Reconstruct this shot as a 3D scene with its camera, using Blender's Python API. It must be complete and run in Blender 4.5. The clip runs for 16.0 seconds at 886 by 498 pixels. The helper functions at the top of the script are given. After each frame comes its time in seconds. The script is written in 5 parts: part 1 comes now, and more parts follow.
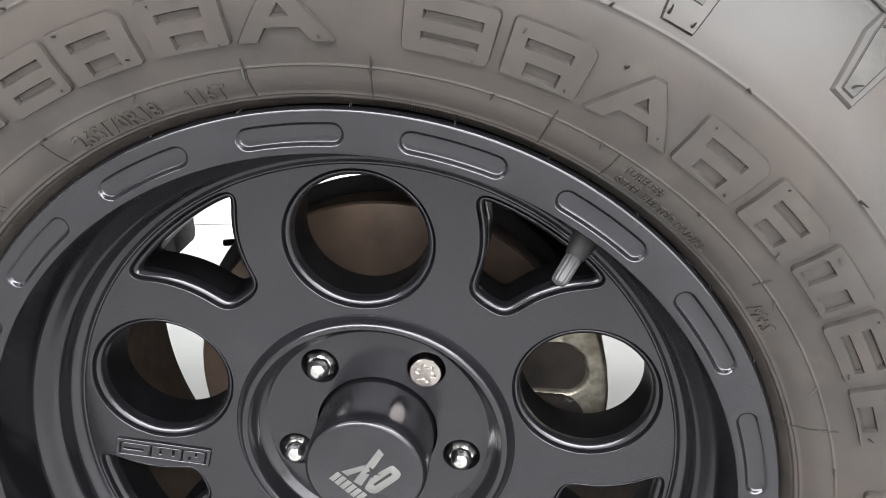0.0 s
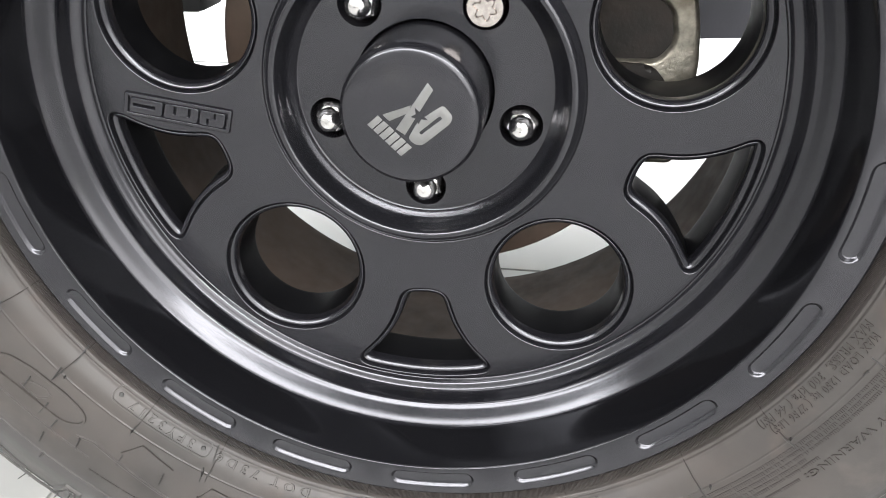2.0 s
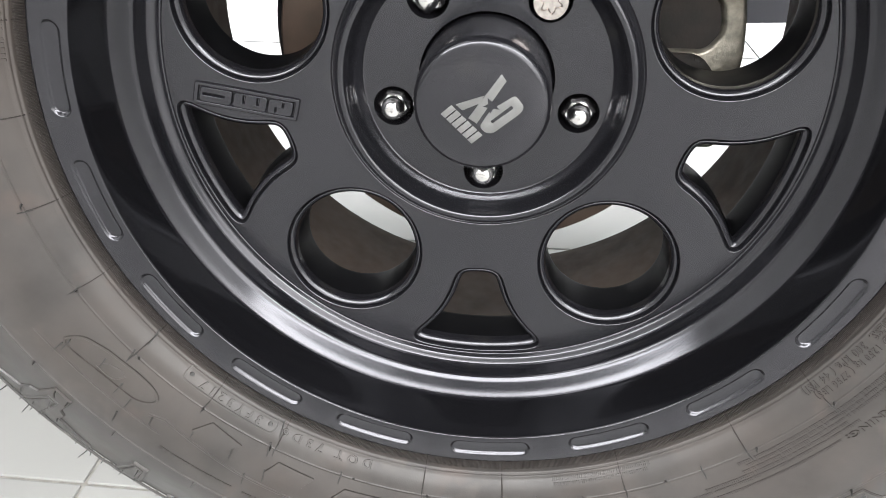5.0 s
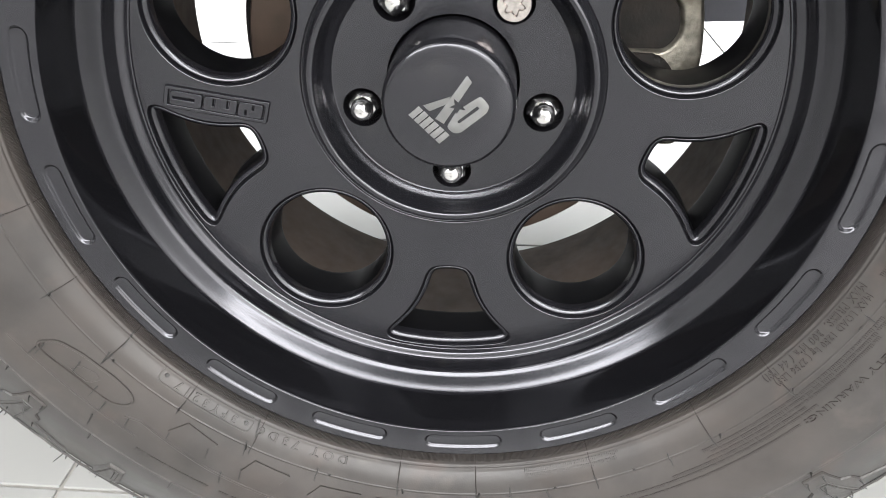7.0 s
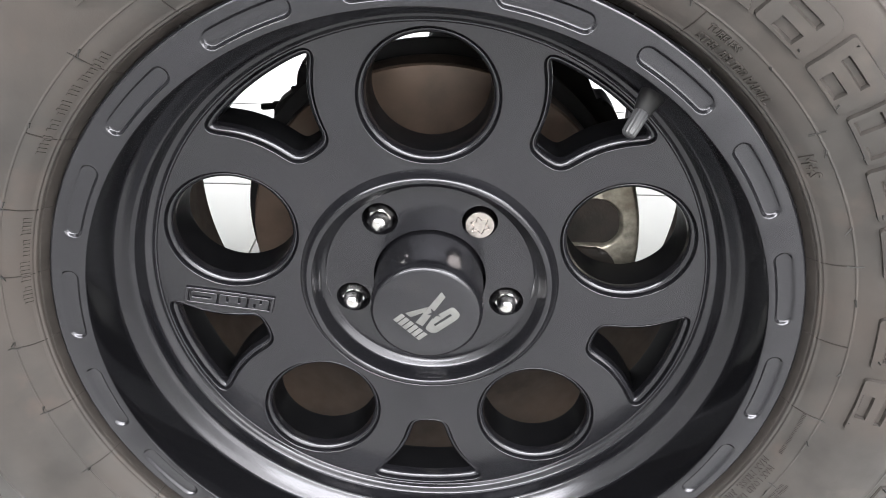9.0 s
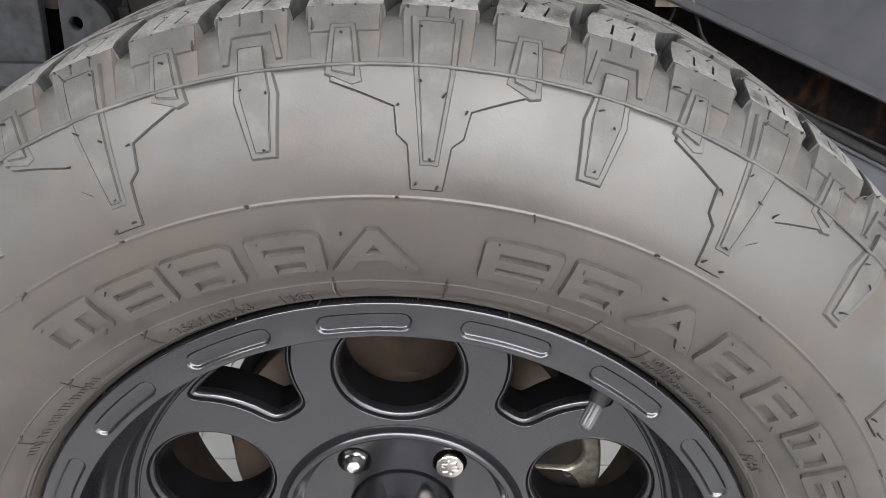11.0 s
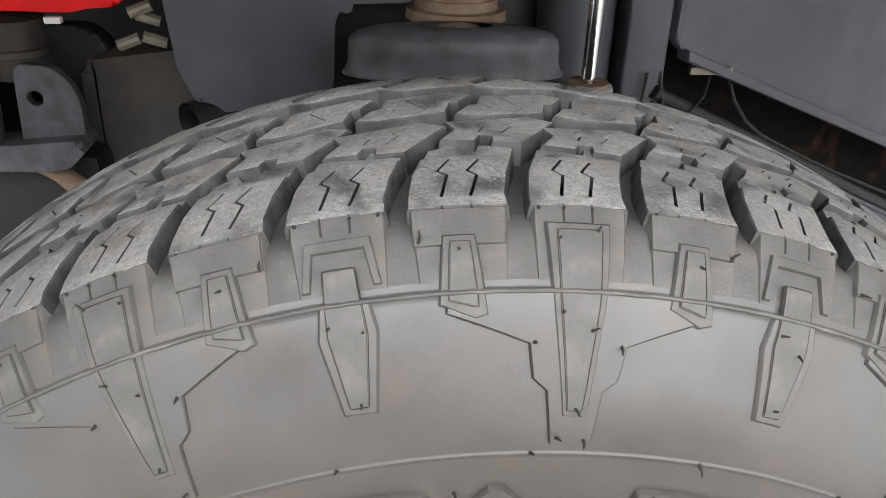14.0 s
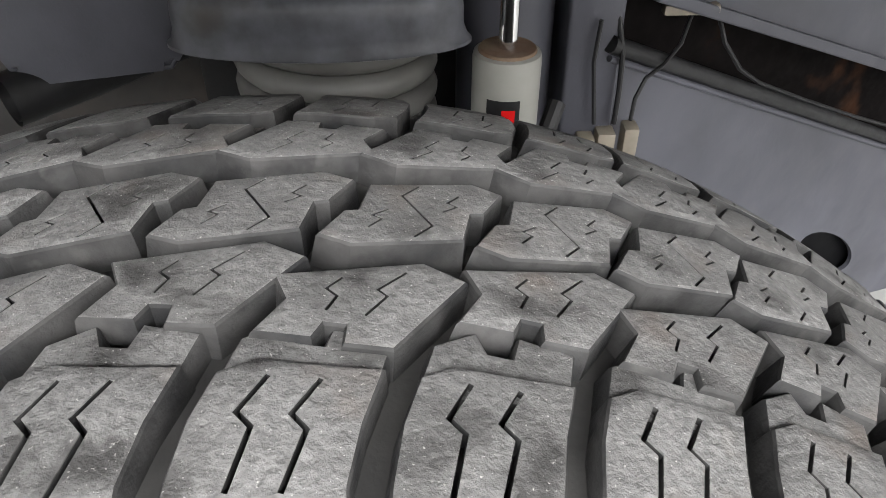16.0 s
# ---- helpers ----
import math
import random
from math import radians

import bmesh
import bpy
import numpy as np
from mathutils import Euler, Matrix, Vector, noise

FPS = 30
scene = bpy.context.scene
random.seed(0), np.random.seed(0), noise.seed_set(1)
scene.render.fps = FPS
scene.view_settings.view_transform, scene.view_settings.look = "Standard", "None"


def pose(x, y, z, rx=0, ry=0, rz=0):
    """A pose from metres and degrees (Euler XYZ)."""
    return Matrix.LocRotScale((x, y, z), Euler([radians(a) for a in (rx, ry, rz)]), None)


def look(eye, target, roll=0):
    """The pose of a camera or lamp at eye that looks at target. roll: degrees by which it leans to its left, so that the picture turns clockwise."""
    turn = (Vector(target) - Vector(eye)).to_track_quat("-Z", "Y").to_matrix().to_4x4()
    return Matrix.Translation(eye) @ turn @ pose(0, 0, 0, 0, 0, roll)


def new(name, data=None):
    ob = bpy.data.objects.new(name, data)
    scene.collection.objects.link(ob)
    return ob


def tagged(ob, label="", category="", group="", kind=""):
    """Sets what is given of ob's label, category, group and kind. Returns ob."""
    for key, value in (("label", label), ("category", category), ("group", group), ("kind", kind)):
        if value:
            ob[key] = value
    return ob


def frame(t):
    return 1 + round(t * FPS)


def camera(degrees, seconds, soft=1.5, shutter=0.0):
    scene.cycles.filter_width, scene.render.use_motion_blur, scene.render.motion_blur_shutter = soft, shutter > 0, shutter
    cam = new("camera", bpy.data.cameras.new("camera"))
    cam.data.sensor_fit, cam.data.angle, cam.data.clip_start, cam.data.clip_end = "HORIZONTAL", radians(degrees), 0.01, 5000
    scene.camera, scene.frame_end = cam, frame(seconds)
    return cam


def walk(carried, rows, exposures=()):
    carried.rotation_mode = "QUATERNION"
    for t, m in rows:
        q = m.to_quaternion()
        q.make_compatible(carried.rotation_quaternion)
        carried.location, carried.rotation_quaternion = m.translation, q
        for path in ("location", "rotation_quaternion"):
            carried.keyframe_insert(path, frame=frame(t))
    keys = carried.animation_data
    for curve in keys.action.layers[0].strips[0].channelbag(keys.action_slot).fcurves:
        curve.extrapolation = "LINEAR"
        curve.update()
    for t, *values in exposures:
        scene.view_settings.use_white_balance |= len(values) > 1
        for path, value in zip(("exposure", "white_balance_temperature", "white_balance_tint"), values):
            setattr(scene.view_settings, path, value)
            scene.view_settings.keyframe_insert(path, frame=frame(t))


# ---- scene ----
cam = camera(60.32, 16.0, soft=0.8)
CZ = 0.4165  # height of the wheel's axle over the floor
PATH = [
    (0, 0.0986, -0.3615, 0.3283, 67.42, 1.37, 5.5),
    (0.5, 0.0762, -0.3623, 0.3052, 64.86, 0.84, 7.29),
    (1, 0.0779, -0.3614, 0.2481, 63.83, 0.69, 8.52),
    (1.5, 0.0815, -0.3592, 0.1851, 62.9, 0.63, 8.74),
    (2, 0.0809, -0.3613, 0.1436, 60.78, 0.55, 8.58),
    (2.5, 0.075, -0.3649, 0.1315, 59.44, 0.41, 8.27),
    (3, 0.0691, -0.3693, 0.125, 58.88, 0.32, 8.05),
    (3.5, 0.059, -0.3838, 0.1323, 58.96, 0.3, 7.88),
    (4, 0.0269, -0.3827, 0.1456, 58.88, 0.1, 7.39),
    (4.2, 0.0228, -0.3878, 0.1587, 58.96, 0.03, 7.19),
    (6.3, 0.0232, -0.3882, 0.1598, 58.83, -0.17, 4.62),
    (6.5, 0.027, -0.3909, 0.1599, 58.59, -0.11, 4.51),
    (7, 0.0275, -0.3964, 0.1645, 58.83, -0.27, 4.12),
    (7.5, 0.0282, -0.4019, 0.1855, 58.83, -0.32, 3.77),
    (8, 0.0298, -0.4062, 0.2359, 58.73, -0.42, 3.31),
    (8.5, 0.0273, -0.4063, 0.2865, 58.59, -0.53, 2.61),
    (9, 0.0278, -0.4102, 0.3251, 59.05, -0.56, 2.38),
    (9.5, 0.0265, -0.4169, 0.3903, 60.23, -0.52, 2.1),
    (10, 0.0354, -0.4098, 0.4368, 61.99, -0.72, 1.61),
    (10.2, 0.0393, -0.4023, 0.4465, 62.71, -0.78, 1.57),
    (12.3, -0.0068, -0.2799, 0.5053, 61.41, -1.1, -2.33),
    (12.5, -0.0133, -0.2652, 0.5073, 61.41, -1.17, -2.58),
    (13, -0.0443, -0.2473, 0.5108, 61.36, -1.46, -3.27),
    (13.5, -0.0508, -0.2458, 0.5124, 61.41, -1.5, -3.7),
    (14, -0.0473, -0.2398, 0.5315, 61.35, -1.66, -4.0),
    (14.5, -0.0353, -0.2014, 0.5364, 61.3, -1.39, -4.31),
    (15, 0.0005, -0.1384, 0.5416, 59.78, -1.03, -4.07),
    (15.5, 0.0306, -0.1046, 0.5484, 55.75, -0.68, -3.46),
    (16, 0.0589, -0.0699, 0.5432, 51.92, -0.2, -2.68),
]
EXPOSURES = [(t, stops, 6500, 10) for t, stops in ((0.0, 0.18), (1.0, 0.32), (2.0, 0.08), (3.5, 0.07), (6.5, 0.02), (8.5, 0.02), (9.0, 0.18), (9.5, 0.2), (10.2, 0.12), (12.3, 0.05), (14.0, 0.07), (15.0, 0.0), (16.0, 0.18))]
walk(cam, [(t, pose(x, y, z + CZ, rx, ry, rz)) for t, x, y, z, rx, ry, rz in PATH], EXPOSURES)

# ---- light: a closed showroom; unseen lamps stand in for daylight and ceiling lights ----
world = bpy.data.worlds.new("world")
scene.world = world
world.use_nodes = True
sky = world.node_tree.nodes.new("ShaderNodeTexSky")
sky.sky_type, sky.sun_disc, sky.sun_elevation, sky.sun_rotation = "NISHITA", False, radians(40), radians(200)
world.node_tree.links.new(sky.outputs[0], world.node_tree.nodes["Background"].inputs[0])
world.node_tree.nodes["Background"].inputs[1].default_value = 0.1


def area(name, eye, target, sx, sy, watts, colour=(1, 1, 1)):
    lamp = bpy.data.lights.new(name, "AREA")
    lamp.shape, lamp.size, lamp.size_y, lamp.energy, lamp.color = "RECTANGLE", sx, sy, watts, colour
    ob = new(name, lamp)
    ob.matrix_world = look(eye, target)
    return ob


area("daylight_fill_front", (1.7, -3.9, 1.7), (1.4, 0, 1.45), 6.4, 2.7, 265, (1.0, 0.985, 0.97))
area("daylight_fill_rear", (0.0, 5.9, 1.6), (0, 0, 1.2), 7.0, 2.4, 380, (0.98, 0.99, 1.0))
area("ceiling_fill", (2.0, -0.9, 3.15), (2.0, -0.9, 0), 2.2, 1.4, 45)
area("ceiling_fill", (-2.0, -0.9, 3.15), (-2.0, -0.9, 0), 2.2, 1.4, 35)
# added broad lamp for rim highlights and tread; the roof has no opening
area("roof_fill", (0.2, -3.1, 3.12), (0.2, -3.1, 0), 8.4, 1.5, 740)


# ---- materials ----
def material(name, colour, rough=0.5, metal=0.0, vary=0.15, scale=60.0, bump=0.0, bump_scale=400.0, tint=None, tint_scale=8.0,
             speck=0.0, random_value=0.0, coat=0.0, bloom=None, spec=0.5, spec_tint=None, smudge=None, pits=0.0, gloss_vary=0.12, gloss_scale=0.0):
    m = bpy.data.materials.new(name)
    m.use_nodes = True
    nt = m.node_tree
    b = nt.nodes["Principled BSDF"]
    b.inputs["Roughness"].default_value, b.inputs["Metallic"].default_value = rough, metal
    b.inputs["Coat Weight"].default_value, b.inputs["Coat Roughness"].default_value = coat, 0.08
    b.inputs["Specular IOR Level"].default_value = spec
    if spec_tint:
        b.inputs["Specular Tint"].default_value = (*spec_tint, 1)
    co = nt.nodes.new("ShaderNodeTexCoord").outputs["Object"]

    if random_value:
        where = nt.nodes.new("ShaderNodeObjectInfo")
        away_by = nt.nodes.new("ShaderNodeMath")
        away_by.operation = "MULTIPLY"
        away_by.inputs[1].default_value = 23.7
        nt.links.new(where.outputs["Random"], away_by.inputs[0])
        moved = nt.nodes.new("ShaderNodeVectorMath")
        moved.operation = "ADD"
        nt.links.new(co, moved.inputs[0])
        nt.links.new(away_by.outputs["Value"], moved.inputs[1])
        co = moved.outputs["Vector"]

    def noise_tex(s, detail=4.0):
        n = nt.nodes.new("ShaderNodeTexNoise")
        n.inputs["Scale"].default_value, n.inputs["Detail"].default_value = s, detail
        nt.links.new(co, n.inputs["Vector"])
        return n.outputs["Fac"]

    def mix(a, c, f, blend="MIX"):
        x = nt.nodes.new("ShaderNodeMix")
        x.data_type, x.blend_type = "RGBA", blend
        for key, value in (("Factor", f), ("A", a), ("B", c)):
            sock = [s for s in x.inputs if s.name == key and (s.type == "RGBA" if key != "Factor" else s.type == "VALUE")][0]
            if isinstance(value, (tuple, list)):
                sock.default_value = (*value, 1) if len(value) == 3 else value
            elif isinstance(value, (int, float)):
                sock.default_value = value
            else:
                nt.links.new(value, sock)
        return [s for s in x.outputs if s.type == "RGBA"][0]

    def ramp(v, lo, hi):
        r = nt.nodes.new("ShaderNodeMapRange")
        r.inputs["From Min"].default_value, r.inputs["From Max"].default_value = lo, hi
        nt.links.new(v, r.inputs["Value"])
        return r.outputs["Result"]

    c1 = tuple(v * (1 - vary) for v in colour)
    c2 = tuple(v * (1 + vary) for v in colour)
    out = mix(c1, c2, ramp(noise_tex(scale), 0.3, 0.7))
    if tint:
        out = mix(out, tint, ramp(noise_tex(tint_scale, 6.0), 0.42, 0.72))
    if bloom:  # a ring of pale wax bloom on the outer part of a tyre's side
        flat_co = nt.nodes.new("ShaderNodeVectorMath")
        flat_co.operation = "MULTIPLY"
        flat_co.inputs[1].default_value = (1, 0, 1)
        nt.links.new(co, flat_co.inputs[0])
        away = nt.nodes.new("ShaderNodeVectorMath")
        away.operation = "LENGTH"
        nt.links.new(flat_co.outputs["Vector"], away.inputs[0])
        wob = nt.nodes.new("ShaderNodeMath")
        wob.operation = "MULTIPLY_ADD"
        wob.inputs[1].default_value = 0.02
        nt.links.new(noise_tex(14.0), wob.inputs[0])
        nt.links.new(away.outputs["Value"], wob.inputs[2])
        out = mix(out, bloom, ramp(wob.outputs["Value"], 0.329, 0.366))
    for dirt, size, lo, hi in smudge or ():
        out = mix(out, dirt, ramp(noise_tex(size, 9.0), lo, hi))
    if speck:
        out = mix(out, (0.42, 0.41, 0.39), ramp(noise_tex(1100.0, 1.0), 0.78 - speck, 0.82))
    if random_value:
        info = nt.nodes.new("ShaderNodeObjectInfo")
        hsv = nt.nodes.new("ShaderNodeHueSaturation")
        r = nt.nodes.new("ShaderNodeMapRange")
        r.inputs["To Min"].default_value, r.inputs["To Max"].default_value = 1 - random_value, 1 + random_value
        nt.links.new(info.outputs["Random"], r.inputs["Value"])
        nt.links.new(r.outputs["Result"], hsv.inputs["Value"])
        nt.links.new(out, hsv.inputs["Color"])
        out = hsv.outputs["Color"]
    nt.links.new(out, b.inputs["Base Color"])
    rr = nt.nodes.new("ShaderNodeMapRange")
    rr.inputs["To Min"].default_value, rr.inputs["To Max"].default_value = rough * (1 - gloss_vary), min(1, rough * (1 + gloss_vary))
    nt.links.new(noise_tex(gloss_scale or scale * 2.3), rr.inputs["Value"])
    rr.inputs["From Min"].default_value, rr.inputs["From Max"].default_value = 0.3, 0.7
    nt.links.new(rr.outputs["Result"], b.inputs["Roughness"])
    if bump:
        bp = nt.nodes.new("ShaderNodeBump")
        bp.inputs["Strength"].default_value, bp.inputs["Distance"].default_value = 1.0, bump
        nt.links.new(noise_tex(bump_scale, 5.0), bp.inputs["Height"])
        if pits:  # coarser pitting under the fine grain
            deep = nt.nodes.new("ShaderNodeBump")
            deep.inputs["Strength"].default_value, deep.inputs["Distance"].default_value = 1.0, pits
            nt.links.new(noise_tex(bump_scale * 0.22, 8.0), deep.inputs["Height"])
            nt.links.new(deep.outputs["Normal"], bp.inputs["Normal"])
        nt.links.new(bp.outputs["Normal"], b.inputs["Normal"])
    return m


M_SATIN = material("satin black paint", (0.0080, 0.0080, 0.0096), 0.19, 0.0, 0.08, 30, 0.00002, 900, gloss_vary=0.22, gloss_scale=16.0, smudge=[((0.018, 0.0175, 0.0175), 44.0, 0.62, 0.80)], spec_tint=(0.93, 0.93, 1.0), spec=0.69)
M_GLOSS = material("gloss black paint", (0.0058, 0.0058, 0.0068), 0.13, 0.0, 0.05, 30, spec_tint=(0.90, 0.92, 1.0))
M_BACK = material("dusty inner barrel paint", (0.038, 0.0255, 0.0185), 0.6, 0.0, 0.3, 40, tint=(0.052, 0.035, 0.025), spec=0.03)
# near-black that puts the shade of window walls and openings into colour
M_SHADE = material("black in place of shade", (0.004, 0.004, 0.0045), 0.35, 0.0, 0.2, 40, spec=0.015)
# flanks darker than the block tops: foot shade put into the rubber colour
M_EDGE_SHADE = material("moulded block edges toned for shade", (0.041, 0.0365, 0.034), 0.6, 0, 0.3, 120, spec=0.25)
M_RUBBER = material("browned sidewall rubber", (0.0410, 0.0376, 0.0356), 0.41, 0.0, 0.24, 35, 0.00005, 900, tint=(0.053, 0.0455, 0.0412), tint_scale=9, pits=0.00007, gloss_vary=0.28, gloss_scale=13.0,
                    smudge=[((0.036, 0.033, 0.031), 17.0, 0.50, 0.78), ((0.085, 0.073, 0.065), 26.0, 0.60, 0.85), ((0.064, 0.050, 0.044), 33.0, 0.60, 0.82), ((0.053, 0.0435, 0.0385), 11.0, 0.50, 0.76)],
                    bloom=(0.0600, 0.0588, 0.0580), spec=0.42)
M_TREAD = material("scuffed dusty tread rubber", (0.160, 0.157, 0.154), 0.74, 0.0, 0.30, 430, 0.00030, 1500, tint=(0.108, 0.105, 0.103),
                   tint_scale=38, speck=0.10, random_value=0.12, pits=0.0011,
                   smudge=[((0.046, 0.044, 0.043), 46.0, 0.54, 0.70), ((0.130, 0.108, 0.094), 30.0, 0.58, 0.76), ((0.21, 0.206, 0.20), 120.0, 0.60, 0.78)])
# block sides: unworn rubber, with the groove shade also in its darker tone
M_FLANK = material("unworn tread rubber toned for shade", (0.037, 0.0365, 0.0365), 0.65, 0.0, 0.4, 90, 0.00022, 700, tint=(0.060, 0.058, 0.057), tint_scale=45, pits=0.0008,
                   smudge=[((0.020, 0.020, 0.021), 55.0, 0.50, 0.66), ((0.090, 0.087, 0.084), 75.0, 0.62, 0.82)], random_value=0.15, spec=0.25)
M_SHOULDER = material("shoulder rubber", (0.066, 0.064, 0.062), 0.50, 0.0, 0.25, 60, 0.00014, 800, tint=(0.050, 0.048, 0.046), tint_scale=25, pits=0.0004,
                      smudge=[((0.092, 0.089, 0.085), 60.0, 0.54, 0.74), ((0.045, 0.044, 0.044), 38.0, 0.56, 0.74), ((0.085, 0.072, 0.064), 22.0, 0.60, 0.8)], spec=0.3)
M_GROOVE = material("tread groove rubber", (0.050, 0.049, 0.048), 0.65, 0.0, 0.2, 60, 0.0001, 500, tint=(0.075, 0.073, 0.070), tint_scale=30, pits=0.0006, spec=0.35)
M_BEAD = material("dark bead rubber", (0.036, 0.0315, 0.029), 0.5, 0, 0.25, 60, spec=0.3)
M_LINE = material("mould-edge dirt, dark joints and letter sides", (0.027, 0.0235, 0.0215), 0.7, 0, 0.3, 300, spec=0.2)
M_HAIR = material("moulding vent rubber", (0.02, 0.019, 0.018), 0.6, 0, 0.1)
M_CHROME = material("chrome", (0.80, 0.80, 0.80), 0.14, 1.0, 0.04, 200)
M_NUT = material("zinc plated steel", (0.70, 0.69, 0.68), 0.2, 1.0, 0.08, 200)
M_LOCK = material("dull plated steel", (0.50, 0.46, 0.44), 0.2, 1.0, 0.25, 260)
M_STEEL = material("cast steel", (0.24, 0.225, 0.19), 0.40, 0.8, 0.35, 140, 0.0004, 420, tint=(0.10, 0.085, 0.065), tint_scale=42)
M_DARKIRON = material("dark cast iron", (0.013, 0.0115, 0.0105), 0.45, 0.0, 0.3, 60, 0.0003, 250, tint=(0.019, 0.014, 0.011), tint_scale=30, spec=0.2)
M_ROTOR = material("rusty brake rotor", (0.085, 0.062, 0.05), 0.38, 0.55, 0.2, 50, tint=(0.12, 0.085, 0.065), tint_scale=20)
M_BLACK = material("black chassis paint", (0.015, 0.015, 0.016), 0.5, 0, 0.25, 40, 0.0002, 200, spec=0.25)
M_LINER = material("grey chassis coating", (0.058, 0.059, 0.072), 0.5, 0, 0.2, 14, 0.0001, 500, tint=(0.044, 0.0445, 0.053), tint_scale=5, pits=0.0002, spec=0.35)
M_RUST = material("rusty steel", (0.11, 0.065, 0.04), 0.8, 0, 0.35, 60, 0.0004, 180, tint=(0.2, 0.15, 0.1), tint_scale=40)
M_WHITE = material("off-white coated steel", (0.235, 0.23, 0.212), 0.45, 0, 0.1, 30, smudge=[((0.10, 0.085, 0.065), 30.0, 0.60, 0.8)])
M_RED = material("red plastic", (0.52, 0.006, 0.007), 0.5, 0, 0.06, 30, spec=0.15)
M_LOGO = material("pale grey print", (0.15, 0.15, 0.148), 0.38, 0.3, 0.1, 80)
M_TILE = material("pale glazed floor tile", (0.335, 0.335, 0.324), 0.22, 0, 0.05, 3.0, tint=(0.295, 0.295, 0.287), tint_scale=2.2, random_value=0.03)
M_GROUT = material("grey grout", (0.26, 0.25, 0.23), 0.9, 0, 0.2, 80)
M_WALL = material("white wall paint", (0.42, 0.42, 0.41), 0.8, 0, 0.03, 4)
M_CEIL = material("grey ceiling paint", (0.08, 0.08, 0.08), 0.85, 0, 0.03, 4)
M_CREAM = material("aged cream plastic", (0.19, 0.165, 0.13), 0.5, 0, 0.2, 60)


# ---- mesh helpers ----
def finish(bm, name, mat, sharp=32):
    me = bpy.data.meshes.new(name)
    bm.normal_update()
    bm.to_mesh(me)
    bm.free()
    me.shade_smooth()
    me.set_sharp_from_angle(angle=radians(sharp))
    for m in mat if isinstance(mat, tuple) else (mat,):
        me.materials.append(m)
    return me


def part(name, bm, mat, parent, label="", sharp=32, kind=""):
    me = bm if isinstance(bm, bpy.types.Mesh) else finish(bm, name, mat, sharp)
    ob = new(name, me)
    ob.parent = parent
    return tagged(ob, label=label, kind=kind)


def thing(name, label, category, at=(0, 0, CZ), group="", kind=""):
    ob = new(name)
    ob.location = at
    return tagged(ob, label, category, group, kind)


def lathe(bm, prof, n=180, closed=False):
    """Turn a profile of (radius, y) round the y axis."""
    rings = []
    for r, y in prof:
        rings.append([bm.verts.new((r * math.cos(2 * math.pi * k / n), y, r * math.sin(2 * math.pi * k / n))) for k in range(n)])
    pairs = list(zip(rings, rings[1:])) + ([(rings[-1], rings[0])] if closed else [])
    for a, b in pairs:
        for k in range(n):
            bm.faces.new((a[k], a[(k + 1) % n], b[(k + 1) % n], b[k]))
    return rings


def disc_cap(bm, ring):
    bm.faces.new(ring)


def tube(bm, points, radius, n=10, ends=True):
    """A round bar through points."""
    pts = [Vector(p) for p in points]
    rings = []
    for i, p in enumerate(pts):
        d = (pts[min(i + 1, len(pts) - 1)] - pts[max(i - 1, 0)]).normalized()
        side = d.orthogonal().normalized() if i == 0 else (side - d * side.dot(d)).normalized()
        up = d.cross(side)
        rr = radius[i] if isinstance(radius, (list, tuple)) else radius
        rings.append([bm.verts.new(p + (side * math.cos(2 * math.pi * k / n) + up * math.sin(2 * math.pi * k / n)) * rr) for k in range(n)])
    for a, b in zip(rings, rings[1:]):
        for k in range(n):
            bm.faces.new((a[k], a[(k + 1) % n], b[(k + 1) % n], b[k]))
    if ends:
        bm.faces.new(rings[0][::-1])
        bm.faces.new(rings[-1])
    return bm


def box(bm, lo, hi, bevel=0.0):
    m = Matrix.LocRotScale([(a + b) / 2 for a, b in zip(lo, hi)], None, [b - a for a, b in zip(lo, hi)])
    made = bmesh.ops.create_cube(bm, size=1, matrix=m)
    if bevel:
        edges = {e for v in made["verts"] for e in v.link_edges}
        bmesh.ops.bevel(bm, geom=list(edges), offset=bevel, segments=2, affect="EDGES", profile=0.6)
    return bm


def slab(bm, outline, y0, y1, bevel=0.0):
    """A plate with an outline of (x, z) between two depths y."""
    a = [bm.verts.new((x, y0, z)) for x, z in outline]
    b = [bm.verts.new((x, y1, z)) for x, z in outline]
    f = bm.faces.new(a)
    bm.faces.new(b[::-1])
    for i in range(len(a)):
        j = (i + 1) % len(a)
        bm.faces.new((a[j], a[i], b[i], b[j]))
    if bevel:
        bmesh.ops.bevel(bm, geom=list(f.edges), offset=bevel, segments=3, affect="EDGES", profile=0.5)
    return bm


